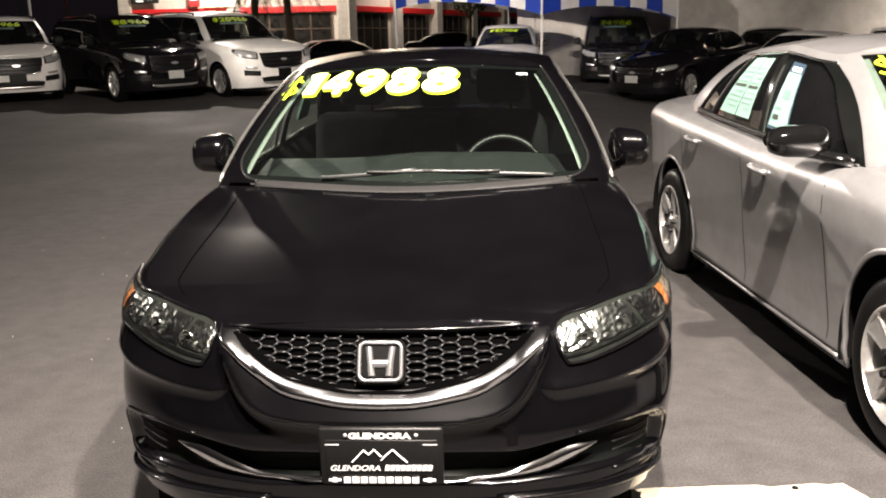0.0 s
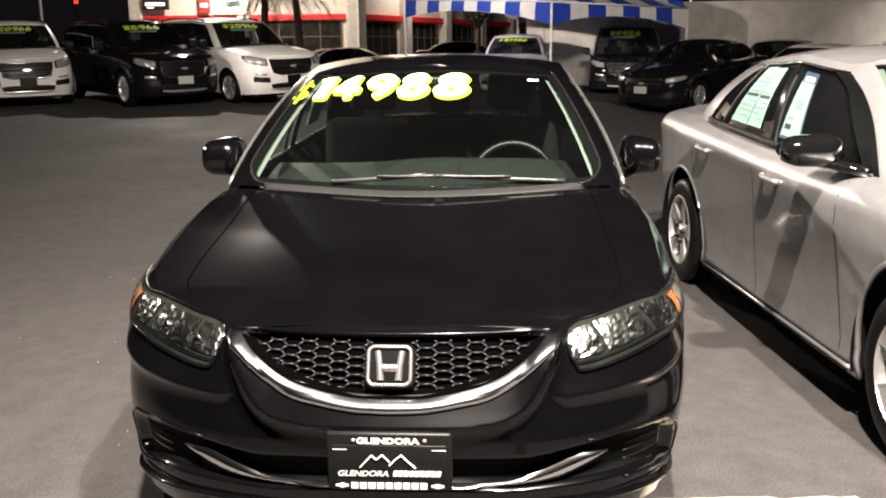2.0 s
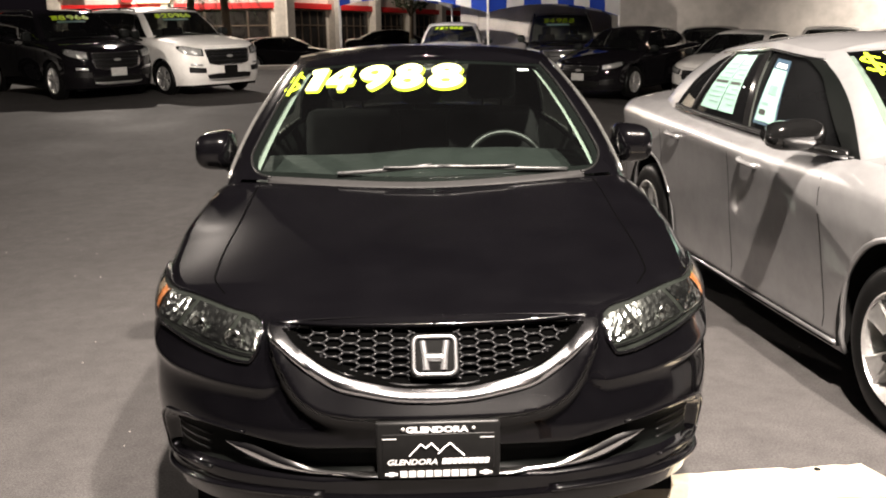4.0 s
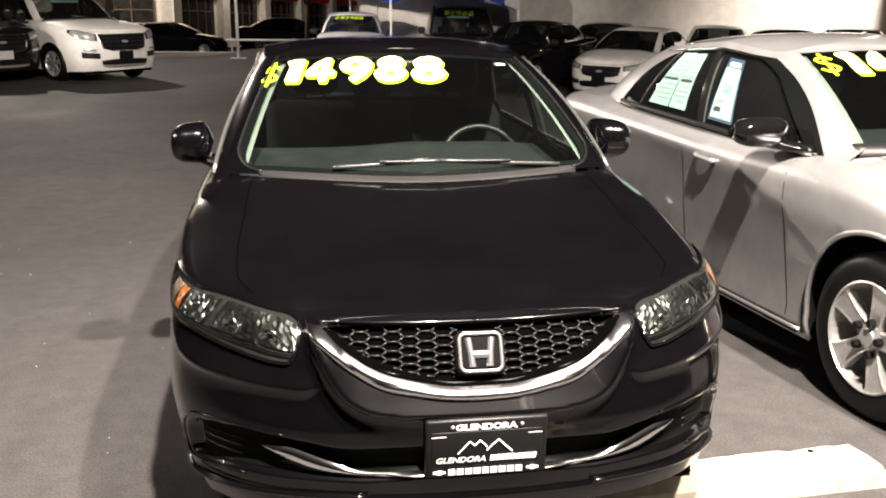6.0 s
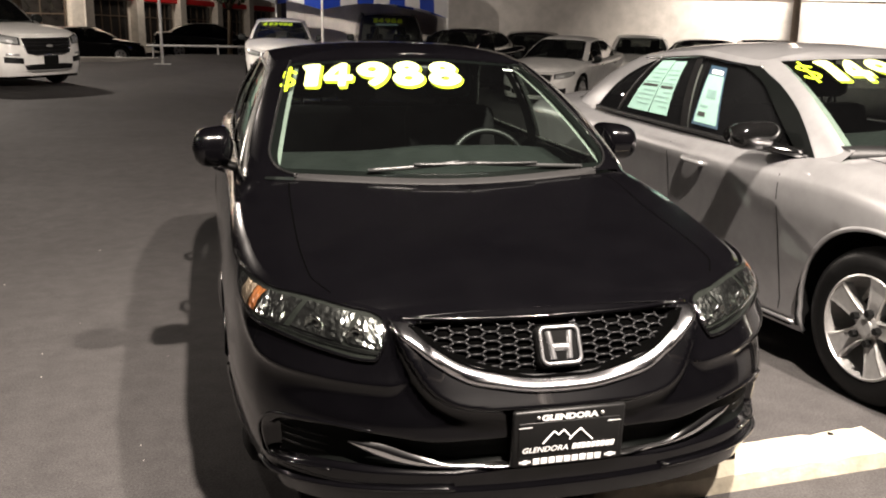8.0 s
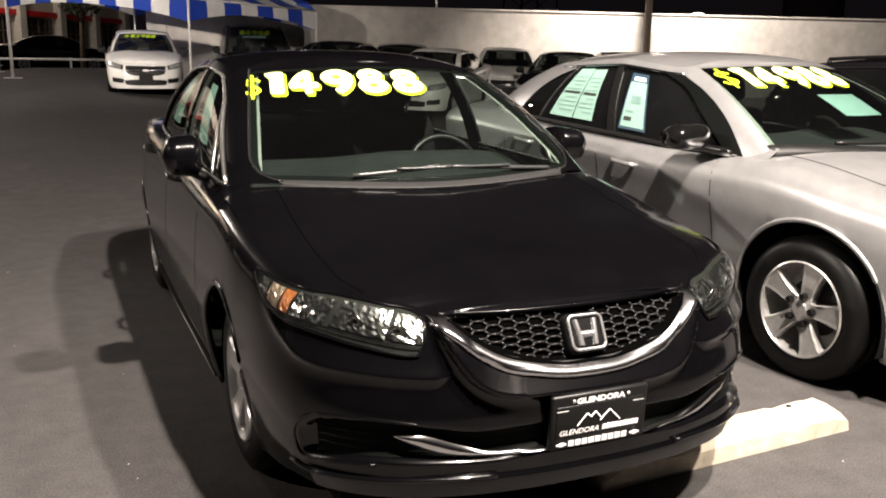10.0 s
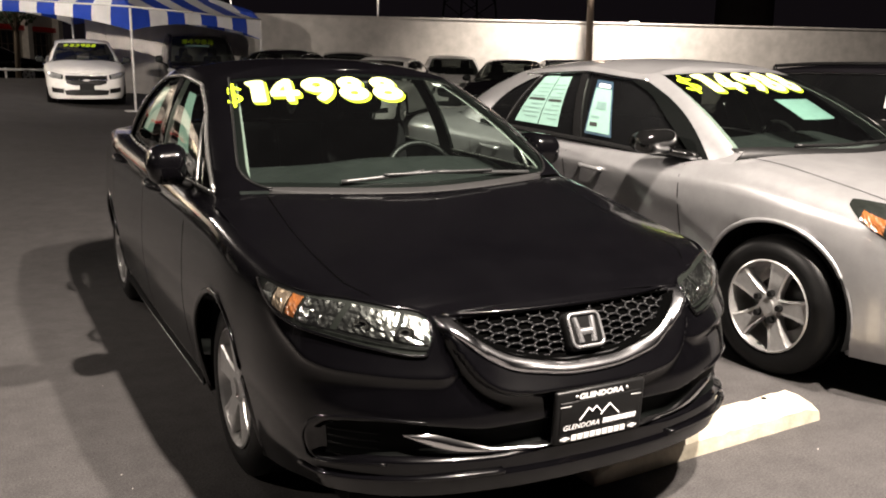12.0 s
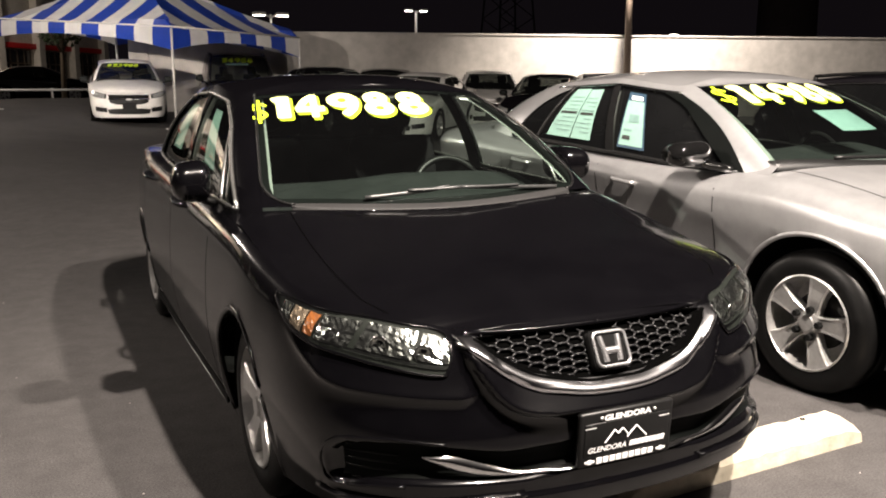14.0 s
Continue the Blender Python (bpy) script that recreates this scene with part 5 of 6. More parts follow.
for sgn in (1, -1):
    fl = (lambda b: b) if sgn > 0 else flipped
    yy = np.linspace(0.33, 1.19, 30)
    xx = smoothed([(0.33, 0.585), (0.42, 0.63), (0.65, 0.64), (0.9, 0.635), (1.06, 0.63), (1.31, 0.61)])(yy)
    bm = bmesh.new()
    sheet(bm, np.stack([np.array([hood_at(CS, x - 0.0022, y, 0.0012) for x, y in zip(xx, yy)]), np.array([hood_at(CS, x + 0.0022, y, 0.0012) for x, y in zip(xx, yy)])], 0))
    part("hood_gap", fl(bm), M["gap"], compact)
    # Grey strip along the black sill paints in its thin bright highlight.
    bm = bmesh.new()
    ys = np.linspace(1.42, 3.26, 20)
    tube(bm, [CS.skin(CS.at_y(y), 0.2, 0.012) for y in ys], 0.006, 6)
    part("sill", fl(bm), M["wiper"], compact)
    bm = bmesh.new()
    tube(bm, CS.house(np.linspace(2.26, 2.03, 12), np.linspace(0.0, 0.6, 12), -0.003), 0.008, 6)
    part("window_bar", fl(bm), M["satin"], compact)
# papers in the cabin's side windows
for s0, s1 in ((2.45, 2.72), (4.35, 4.65)):
    bm = bmesh.new()
    sheet(bm, CS.house(np.linspace(s0, s1, 4)[:, None], np.linspace(0.22, 0.78, 5)[None], -0.018))
    part("window_sheet", flipped(bm), M["paper"], compact, "pale green paper behind the window")


# ---- the silver sedan ----
midsize, midsize_shell = build_car("sedan_car", MIDSIZE, M["silver"], pose(2.687, 0.075, 0, 0, 0, 5.5), "silver midsize sedan with paper stickers in its side windows", group="cars for sale")
MS = midsize_shell
price(midsize, MS, "14988", ((-0.455, -0.365), (-0.35, -0.222), (-0.21, -0.062), (-0.058, 0.094), (0.098, 0.268)), 0.635, 0.93, label="yellow price figure stuck on the glass")
price(midsize, MS, "$", ((-0.565, -0.475),), 0.63, 0.92, bold=False, label="yellow dollar mark stuck on the glass")
side_mirror(midsize, MS, 0.99, 1.66, 1.065, 0.28, 0.2, 0.145, M["mirror_black"])
for sgn in (1, -1):
    fl = (lambda b: b) if sgn > 0 else flipped
    bm = bmesh.new()
    tube(bm, [(0.80, 1.56, 0.985), (0.86, 1.60, 1.0), (0.93, 1.65, 1.015), (1.05, 1.68, 1.02)], [0.05, 0.04, 0.035, 0.02], 10, squash=0.6)
    part("mirror_base", fl(bm), M["mirror_black"], midsize)
    for s0, s1, k0, k1 in ((4.16, 4.36, 0.12, 0.84), (4.37, 4.62, 0.12, 0.86)):
        # These sheets lie just outside the pane, dimmed by their colour alone.
        bm = bmesh.new()
        sheet(bm, MS.house(np.linspace(s0, s1, 5)[:, None], np.linspace(k0, k1, 6)[None], -0.006))
        if sgn < 0:
            sh = part("window_sheet", fl(bm), M["paper"], midsize, "pale green printed form on the window")
            for r in range(9):
                kk = k0 + (k1 - k0) * (0.12 + 0.085 * r)
                bm = bmesh.new()
                sheet(bm, MS.house(np.linspace(s0 + 0.02, s1 - (0.02 if r % 3 else 0.08), 4)[:, None], np.array([kk, kk + (0.035 if r == 4 else 0.012)])[None], -0.004))
                part("print_bar", fl(bm), M["ink" if r == 4 else "paper_grey"], sh)
        else:
            bm.free()
    if sgn < 0:
        bm = bmesh.new()
        lean = lambda u, k: MS.house(2.97 - 0.26 * u - 0.13 * (k - 0.1) / 0.72, k, -0.006)
        sheet(bm, lean(np.linspace(0, 1, 5)[:, None], np.linspace(0.1, 0.82, 6)[None]))
        sh = part("window_sheet", fl(bm), M["paper_blue"], midsize, "window form with a blue printed border")
        for u0, u1, k0, k1, mt, up in ((0.06, 0.94, 0.13, 0.7, "paper", 0.002), (0.15, 0.5, 0.3, 0.33, "paper_grey", 0.0035), (0.3, 0.75, 0.42, 0.52, "paper_grey", 0.0035), (0.15, 0.45, 0.2, 0.25, "ink", 0.0035), (0.2, 0.85, 0.72, 0.77, "letter", 0.002)):
            bm = bmesh.new()
            P = MS.house(2.97 - 0.26 * np.linspace(u0, u1, 4)[:, None] - 0.13 * (np.linspace(k0, k1, 4)[None] - 0.1) / 0.72, np.linspace(k0, k1, 4)[None], -0.006 + up)
            sheet(bm, P)
            part("print_bar", fl(bm), M[mt], sh)
        bm = bmesh.new()
        kk = np.linspace(0.0, 0.89, 14)
        sheet(bm, MS.house(2 + 0.24 * np.clip((kk - 0.66) / 0.24, 0, 1)[None] ** 2 + np.array([[-1.0], [-0.3], [0.0]]) * (0.2 + 0.32 * np.sin(math.pi * kk / 0.95))[None] + np.array([[0.0], [0.0], [0.06]]), kk[None], 0.003))
        part("window_bar", fl(bm), M["frit"], midsize)
    bm = bmesh.new()
    tube(bm, MS.house(np.full(12, 4.70), np.linspace(0.0, 0.88, 12), -0.004), 0.012, 6)
    part("window_bar", fl(bm), M["plastic"], midsize)
    yy = np.linspace(0.5, 1.3, 24)
    bm = bmesh.new()
    sheet(bm, np.stack([np.array([hood_at(MS, 0.68 - 0.0025, y, 0.0015) for y in yy]), np.array([hood_at(MS, 0.68 + 0.0025, y, 0.0015) for y in yy])], 0))
    part("hood_gap", fl(bm), M["gap"], midsize)
    LL, LU = [(0.55, 0.64), (0.75, 0.66), (0.95, 0.695), (1.12, 0.765), (1.255, 0.86)], [(0.56, 0.74), (0.75, 0.80), (0.95, 0.845), (1.12, 0.872), (1.265, 0.882)]
    lamp_ob = part("headlight", fl(patch(MS, LL, LU, 0.003, 30, 8)), M["lamp_dark"], midsize, "headlight with an amber side reflector")
    part("turn_signal", fl(patch(MS, LL, LU, 0.007, 10, 5, 0.003, 0.68, 0.86, 0.1, 0.58, 0.008, 7)), M["amber"], lamp_ob, "amber turn signal", smooth=False)
    part("reflector", fl(patch(MS, LL, LU, 0.006, 16, 6, 0.004, 0.08, 0.66, 0.2, 0.9, 0.008, 5)), M["reflector"], lamp_ob, smooth=False)
    part("lens", fl(patch(MS, LL, LU, 0.014, 30, 8, 0.012)), M["lens"], lamp_ob)
door_handle(midsize, MS, 2.22, 0.875, M["silver"])
door_handle(midsize, MS, 3.25, 0.91, M["silver"])
shut_lines(midsize, MS, (1.52, 2.44, 3.45), 0.26, 0.95, 0.06)
window_trim(midsize, MS, 2.0, 5.05, M["chrome"], (0.90,), 0.008)
window_trim(midsize, MS, 2.0, 5.0, M["plastic"], (0.02,), 0.012)
bm = bmesh.new()
sheet(bm, [[on_glass(MS, x, k, -0.012) for k in np.linspace(0.33, 0.57, 4)] for x in np.linspace(-0.13, 0.16, 6)])
part("window_sheet", bm, M["paper_grey"], midsize, "pale green form inside the windshield")
for x0, x1, k0, k1 in ((-0.42, 0.1, 0.02, 0.05), (0.05, 0.56, 0.05, 0.015)):
    bm = bmesh.new()
    tube(bm, [on_glass(MS, x, k, 0.012) for x, k in zip(np.linspace(x0, x1, 12), np.linspace(k0, k1, 12))], 0.007, 6, squash=1.5)
    part("wiper", bm, M["plastic"], midsize)
bm = bmesh.new()
ss = np.linspace(0, 1.1, 20)
g0 = MS.house(ss, np.zeros(20))
sheet(bm, np.stack([g0 + [0, -0.05, -0.035], g0 + [0, -0.045, -0.008], MS.house(ss, np.full(20, 0.02), 0.003)], 1))
part("cowl", mirrored(tidy(bm)), M["plastic"], midsize)
for sgn in (1, -1):
    yy = np.linspace(1.4, 3.3, 22)
    bm = tube(bmesh.new(), [MS.skin(MS.at_y(y), 0.225, 0.006) for y in yy], 0.014, 6, squash=0.7)
    part("sill", bm if sgn > 0 else flipped(bm), M["silver"], midsize)


# ---- the cars further off ----
def front_kit(car, S, hw, tall, grille_mat, bar_mat, words, trim):
    """Lamps, grille, lower intake, plate, mirrors and price of a car seen from some way off."""
    zt = float(S.zt(0.0))
    h = 0.17 if tall else 0.13
    LL = [(0.58 * hw, zt - h), (0.8 * hw, zt - h + 0.02), (1.02 * hw, zt - h * 0.6), (1.22 * hw, zt - 0.01)]
    LU = [(0.58 * hw, zt - 0.03), (0.8 * hw, zt), (1.02 * hw, zt + 0.03), (1.22 * hw, zt + 0.035)]
    for sgn in (1, -1):
        fl = (lambda b: b) if sgn > 0 else flipped
        ob = part("headlight", fl(patch(S, LL, LU, 0.004, 14, 5)), M["lamp_dark"], car)
        part("reflector", fl(patch(S, LL, LU, 0.008, 10, 4, 0.006, 0.06, 0.85, 0.12, 0.92, 0.008, 4)), M["lamp_bright"], ob, smooth=False)
        part("lens", fl(patch(S, LL, LU, 0.014, 12, 4, 0.012)), M["lens"], ob)
        bm = patch(S, [(0.55 * hw, zt - 0.44 - 0.06 * tall), (0.9 * hw, zt - 0.42 - 0.06 * tall)], [(0.55 * hw, zt - 0.34 - 0.06 * tall), (0.9 * hw, zt - 0.31 - 0.06 * tall)], 0.004, 8, 3)
        part("fog_lamp", fl(bm), M["plastic"], car)
    g0, g1 = zt - (0.34 if tall else 0.26), zt - 0.05
    gr = part("grille", mirrored(patch(S, [(0, g0), (0.3 * hw, g0), (0.48 * hw, g0 + 0.04)], [(0, g1), (0.3 * hw, g1), (0.53 * hw, g1)], 0.005, 14, 5)), M[grille_mat], car)
    part("grille_bar", mirrored(tube(bmesh.new(), S.skin(np.linspace(0, 0.52 * hw, 12), np.full(12, (g0 + g1) / 2 + 0.01), 0.012), 0.017, 6)), M[bar_mat], gr)
    part("grille_bar", mirrored(tube(bmesh.new(), S.skin(np.linspace(0, 0.53 * hw, 12), np.full(12, g1), 0.01), 0.012, 6)), M["chrome"], gr)
    part("badge", mirrored(patch(S, [(0, (g0 + g1) / 2 - 0.015), (0.07, (g0 + g1) / 2)], [(0, (g0 + g1) / 2 + 0.04), (0.07, (g0 + g1) / 2 + 0.025)], 0.03, 4, 3)), M["alloy"], gr)
    if tall:
        ring = [(0.0, g0 - 0.005), (0.3 * hw, g0 - 0.005), (0.47 * hw, g0 + 0.035), (0.51 * hw, (g0 + g1) / 2), (0.54 * hw, g1 + 0.005)]
        part("grille_rim", mirrored(tube(bmesh.new(), S.skin(np.array([a for a, _ in ring]), np.array([z for _, z in ring]), 0.012), 0.016, 6)), M["chrome"], gr)
        for q in (0.25, 0.75):
            part("grille_bar", mirrored(tube(bmesh.new(), S.skin(np.linspace(0, 0.48 * hw, 10), np.full(10, g0 + (g1 - g0) * q), 0.006), 0.008, 6)), M["mesh"], gr)
        zs = float(S.zb(0.0)) + 0.06
        part("skid_plate", mirrored(patch(S, [(0, zs), (0.35 * hw, zs), (0.5 * hw, zs + 0.02)], [(0, zs + 0.045), (0.35 * hw, zs + 0.045), (0.52 * hw, zs + 0.05)], 0.012, 10, 3, 0.01, whole=True)), M["alloy"], car)
        rail_s = np.linspace(2.4, len(S.s["base"]) - 3.2, 16)
        for sgn in (1, -1):
            bm = tube(bmesh.new(), S.house(rail_s, np.full(16, 1.0)) + np.array([-0.05, 0, 0.045]), 0.018, 6)
            for q in (0, 8, 15):
                p = S.house(rail_s[q:q + 1], np.array([1.0]))[0]
                tube(bm, [(p[0] - 0.05, p[1], p[2] - 0.01), (p[0] - 0.05, p[1], p[2] + 0.045)], 0.02, 6)
            part("roof_rail", bm if sgn > 0 else flipped(bm), M["plastic"], car)
            bm = patch(S, [(0.62 * hw, zt - 0.36), (0.86 * hw, zt - 0.35)], [(0.62 * hw, zt - 0.32), (0.86 * hw, zt - 0.30)], 0.012, 6, 2, 0.006)
            part("fog_lamp", bm if sgn > 0 else flipped(bm), M["lamp_bright"], car)
    z0 = float(S.zb(0.0)) + 0.08
    part("lower_intake", mirrored(patch(S, [(0, z0), (0.3 * hw, z0), (0.5 * hw, z0 + 0.01)], [(0, z0 + 0.13), (0.3 * hw, z0 + 0.13), (0.54 * hw, z0 + 0.11)], 0.004, 10, 3)), M["plastic"], car)
    part("plate", boxed(-0.155, 0.155, -0.022, -0.008, z0 + 0.13, z0 + 0.28, bevel=0.004), M[trim], car, smooth=False)
    b1 = S.s["base"][2]
    side_mirror(car, S, b1[0] + 0.2, b1[1] + 0.1, b1[2] + 0.06, 0.2, 0.15, 0.16 + 0.04 * tall, car.children[0].data.materials[0])
    if words:
        w = S.s["base"][1][0]
        price(car, S, words, [((-0.62 + 1.07 * i / len(words)) * w, (-0.62 + 1.07 * (i + 0.92) / len(words)) * w) for i in range(len(words))], 0.67, 0.88, bold=False, label="green price figure on the windshield")
        if tall:
            bm = bmesh.new()
            sheet(bm, [[on_glass(S, x, k, 0.003) for k in (0.56, 0.6, 0.64)] for x in np.linspace(-0.5 * w, 0.25 * w, 6)])
            part("window_sheet", bm, M["paper_grey"], car, "pale printed strip on the windshield")
    shut_lines(car, S, S.s["cuts"][1:4], float(S.zb(2.0)) + 0.08, float(S.zt(2.0)) - 0.05)
    for c in (2, 3):
        door_handle(car, S, S.s["cuts"][c] - 0.17, float(S.zt(2.0)) - 0.1, M["chrome"])
    window_trim(car, S, 2.0, len(S.s["base"]) - 2.6, M["chrome"], (0.9,), 0.009)


SMALLER = scaled(MIDSIZE, 0.945, 0.965, 0.99)
FAR = [
    ("sedan_car", SMALLER, "white", (0.5, 20.0, -4), "white compact sedan with a green price beside a tent", "$13988", 0),
    ("minivan", VAN, "navy", (3.45, 21.0, -6), "black minivan with a green windshield price", "14988", 1),
    ("suv", scaled(SUV, 1.0, 0.98, 1.0), "white", (-8.9, 14.9, 33), "white sport utility vehicle with a large dark grille", "$20966", 1),
    ("suv", scaled(SUV, 1.0, 0.98, 1.0), "navy", (-5.85, 15.1, 45), "black sport utility vehicle with a green price", "18966", 1),
    ("suv", scaled(SUV, 1.08, 1.05, 1.05), "white", (-4.0, 16.3, 47), "large white sport utility vehicle with a green price", "$20966", 1),
    ("sedan_car", SMALLER, "navy", (3.2, 17.2, -42), "dark grey sedan in the row along the wall", "", 0),
    ("sedan_car", SMALLER, "white", (5.6, 16.5, -42), "white sedan in the row along the wall", "", 0),
    ("sedan_car", SMALLER, "navy", (8.7, 15.8, -42), "black sedan in the row along the wall", "", 0),
    ("sedan_car", SMALLER, "white", (9.0, 18.2, -25), "white sedan parked close to the wall", "", 0),
    ("sedan_car", MIDSIZE, "navy", (6.2, 18.9, -25), "black sedan parked close to the wall", "", 0),
    ("sedan_car", SMALLER, "navy", (11.6, 16.4, -25), "dark sedan parked close to the wall", "", 0),
    ("sedan_car", SMALLER, "navy", (-14.2, 37.8, 90), "dark sedan parked along the street kerb", "", 0),
    ("sedan_car", SMALLER, "blue", (-8.9, 38.0, 90), "blue sedan parked along the street kerb", "", 0),
    ("sedan_car", SMALLER, "navy", (-4.0, 38.0, 90), "dark sedan parked along the street kerb", "", 0),
    ("sedan_car", SMALLER, "navy", (0.9, 38.2, 90), "dark sedan parked along the street kerb", "", 0),
    ("sedan_car", SMALLER, "white", (-10.6, 41.5, 90), "pale sedan parked along the street", "", 0),
    ("sedan_car", SMALLER, "silver", (-5.4, 41.5, 90), "silver sedan parked along the street", "", 0),
]
for nm, spec, col, (x, y, rz), lab, words, tall in FAR:
    near = y < 29
    base = Matrix.Translation((0, 0, ground_z(y + 1.5, x) - ground_z(y + 1.5, -1.9))) @ LOT @ pose(x, y, 0, 0, 0, rz) if near else pose(x, y, ground_z(y, x), 0, 0, rz)
    car, S = build_car(nm, spec, M[col], base, lab, group="cars for sale", fine=0.09, levels=15, full=False)
    if near:
        front_kit(car, S, max(p for p, _ in spec["plan"]), tall, "plastic", "mesh" if tall else "chrome", words, "plastic" if col == "white" else "plate_grey")
suv_next, S = build_car("suv", scaled(SUV, 1.0, 1.0, 0.89), M["navy"], pose(6.1, 0.3, 0, 0, 0, 5.5), "black sport utility vehicle in the next bay", group="cars for sale", fine=0.06, levels=18, full=False)
front_kit(suv_next, S, 0.925, 1, "plastic", "chrome", "", "plastic")
bm = bmesh.new()
sheet(bm, S.house(np.linspace(4.02, 4.22, 4)[:, None], np.linspace(0.25, 0.85, 4)[None], 0.004))
part("window_sheet", flipped(bm), M["plate_grey"], suv_next, "pale printed form on the window")


# ---- wheel stop ----
def wheel_stop(ln, w, h):
    bm = bmesh.new()
    prof = [(-w / 2, 0), (-w / 2 + 0.004, h * 0.55), (-w / 2 + 0.045, h), (w / 2 - 0.045, h), (w / 2 - 0.004, h * 0.55), (w / 2, 0)]
    xs = [-ln / 2, -ln / 2 + 0.004, *np.linspace(-ln / 2 + 0.09, ln / 2 - 0.09, 24), ln / 2 - 0.004, ln / 2]
    rng = np.random.RandomState(4)
    P = []
    for i, x in enumerate(xs):
        low = 0.42 if i in (0, len(xs) - 1) else 0.55 if i in (1, len(xs) - 2) else 1.0
        P.append([(x, y, z * low + (0.0025 * rng.randn() if 0 < z else 0)) for y, z in prof])
    sheet(bm, P)
    bm.faces.new([v for v in bm.verts if abs(v.co.x + ln / 2) < 1e-6])
    bm.faces.new([v for v in bm.verts if abs(v.co.x - ln / 2) < 1e-6])
    bmesh.ops.recalc_face_normals(bm, faces=bm.faces)
    return bm


stop = tagged(link("wheel_stop", wheel_stop(1.22, 0.16, 0.11), M["concrete"], smooth=False, matrix=pose(0.87, 0.47, 0, 0, 0, 4)), "cream painted concrete wheel stop on the asphalt", "wheel stop")
for x in (-0.30, 0.36):
    bm = bmesh.new()
    bmesh.ops.create_cone(bm, cap_ends=True, segments=10, radius1=0.011, radius2=0.011, depth=0.008)
    part("pin_hole", bm, M["liner"], stop, smooth=False, matrix=pose(x, 0.01, 0.111))

# ---- boundary wall ----
TOP = 2.78
p0, p1 = Vector((1.0, 24.6, 0)), Vector((34.0, 18.0, 0))
ang = math.degrees(math.atan2(p1.y - p0.y, p1.x - p0.x))
ln = (p1 - p0).length
bm = bmesh.new()
box(bm, 0, ln, 0, 0.2, 0, TOP)
wall = tagged(link("wall_north", bm, M["stucco"], matrix=pose(p0.x, p0.y, 0, 0, 0, ang), smooth=False), "long pale stucco boundary wall", "wall", kind="structure")
part("wall_cap", boxed(-0.03, ln, -0.03, 0.23, TOP + 0.003, TOP + 0.06, bevel=0.01), M["stucco"], wall, smooth=False)
part("pier", boxed(-0.02, 0.5, -0.06, 0.26, 0, TOP - 0.03, bevel=0.01), M["stucco"], wall, smooth=False)

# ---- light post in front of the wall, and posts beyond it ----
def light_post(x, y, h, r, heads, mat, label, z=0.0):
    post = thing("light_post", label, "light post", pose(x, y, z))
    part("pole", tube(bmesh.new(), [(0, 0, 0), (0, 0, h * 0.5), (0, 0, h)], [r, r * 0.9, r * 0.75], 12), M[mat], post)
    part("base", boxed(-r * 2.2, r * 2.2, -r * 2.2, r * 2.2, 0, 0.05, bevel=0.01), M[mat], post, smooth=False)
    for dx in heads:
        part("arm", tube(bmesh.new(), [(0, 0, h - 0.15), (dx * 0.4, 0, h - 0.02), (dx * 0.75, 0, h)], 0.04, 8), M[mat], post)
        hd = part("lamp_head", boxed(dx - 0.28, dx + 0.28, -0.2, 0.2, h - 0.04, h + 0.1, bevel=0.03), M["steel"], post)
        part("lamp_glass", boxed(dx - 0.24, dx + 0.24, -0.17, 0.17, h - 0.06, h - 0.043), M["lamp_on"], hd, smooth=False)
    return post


light_post(14.7, 20.4, 7.2, 0.11, (0.0,), "pole", "brown steel light post standing before the wall", ground_z(20.4, 14.7))
# Post and glowing heads are out of view, added above the near lamps.
light_post(1.28, -2.15, 6.75, 0.09, (-0.86, 0.86), "pole", "brown steel light post with two lamp heads, added out of view", ground_z(-2.15, 1.28))
# Unseen post, added beside the two floods that shine from the left.
light_post(-11.4, 3.6, 7.3, 0.1, (0.0,), "pole", "brown steel light post at the lot's edge, added out of view", ground_z(3.6, -11.4))
light_post(8.75, 40.0, 3.9, 0.06, (-0.55, 0.55), "steel", "slim post with two lit lamps beyond the wall", ground_z(40))
light_post(24.4, 60.0, 5.95, 0.09, (-0.6, 0.6), "steel", "tall post with lit lamps beyond the wall", ground_z(60))
far_l = thing("far_lamp", "small lit lamp far beyond the wall", "lamp", pose(48.0, 60.0, 5.15))
part("lamp_glass", boxed(-0.35, 0.35, -0.2, 0.2, -0.1, 0.1, bevel=0.04), M["lamp_on"], far_l)
part("pole", tube(bmesh.new(), [(0, 0, -4.95), (0, 0, -0.1)], 0.06, 8), M["pole"], far_l)

# lattice tower and a wide dark column against the sky
tower = thing("lattice_tower", "dark steel lattice tower in the distance", "tower", pose(64.5, 120.0, 0))
for sx in (-1, 1):
    for sy in (-1, 1):
        part("leg", tube(bmesh.new(), [(sx * 3.6, sy * 3.6, 0), (sx * 1.2, sy * 1.2, 34)], 0.16, 6), M["dark"], tower)
for k in range(9):
    z0, z1 = k * 3.6, k * 3.6 + 3.6
    w0, w1 = 3.6 - 2.4 * z0 / 34, 3.6 - 2.4 * z1 / 34
    for sy in (-1, 1):
        part("brace", tube(bmesh.new(), [(-w0, sy * w0, z0), (w1, sy * w1, z1)], 0.08, 5), M["dark"], tower)
        part("brace", tube(bmesh.new(), [(w0, sy * w0, z0), (-w1, sy * w1, z1)], 0.08, 5), M["dark"], tower)
tagged(link("tall_column", tube(bmesh.new(), [(0, 0, 0), (0, 0, 24), (0, 0, 40)], [3.9, 3.6, 3.4], 32), M["column"], matrix=pose(90.5, 90.0, 0)), "broad dark concrete column against the night sky", "column")

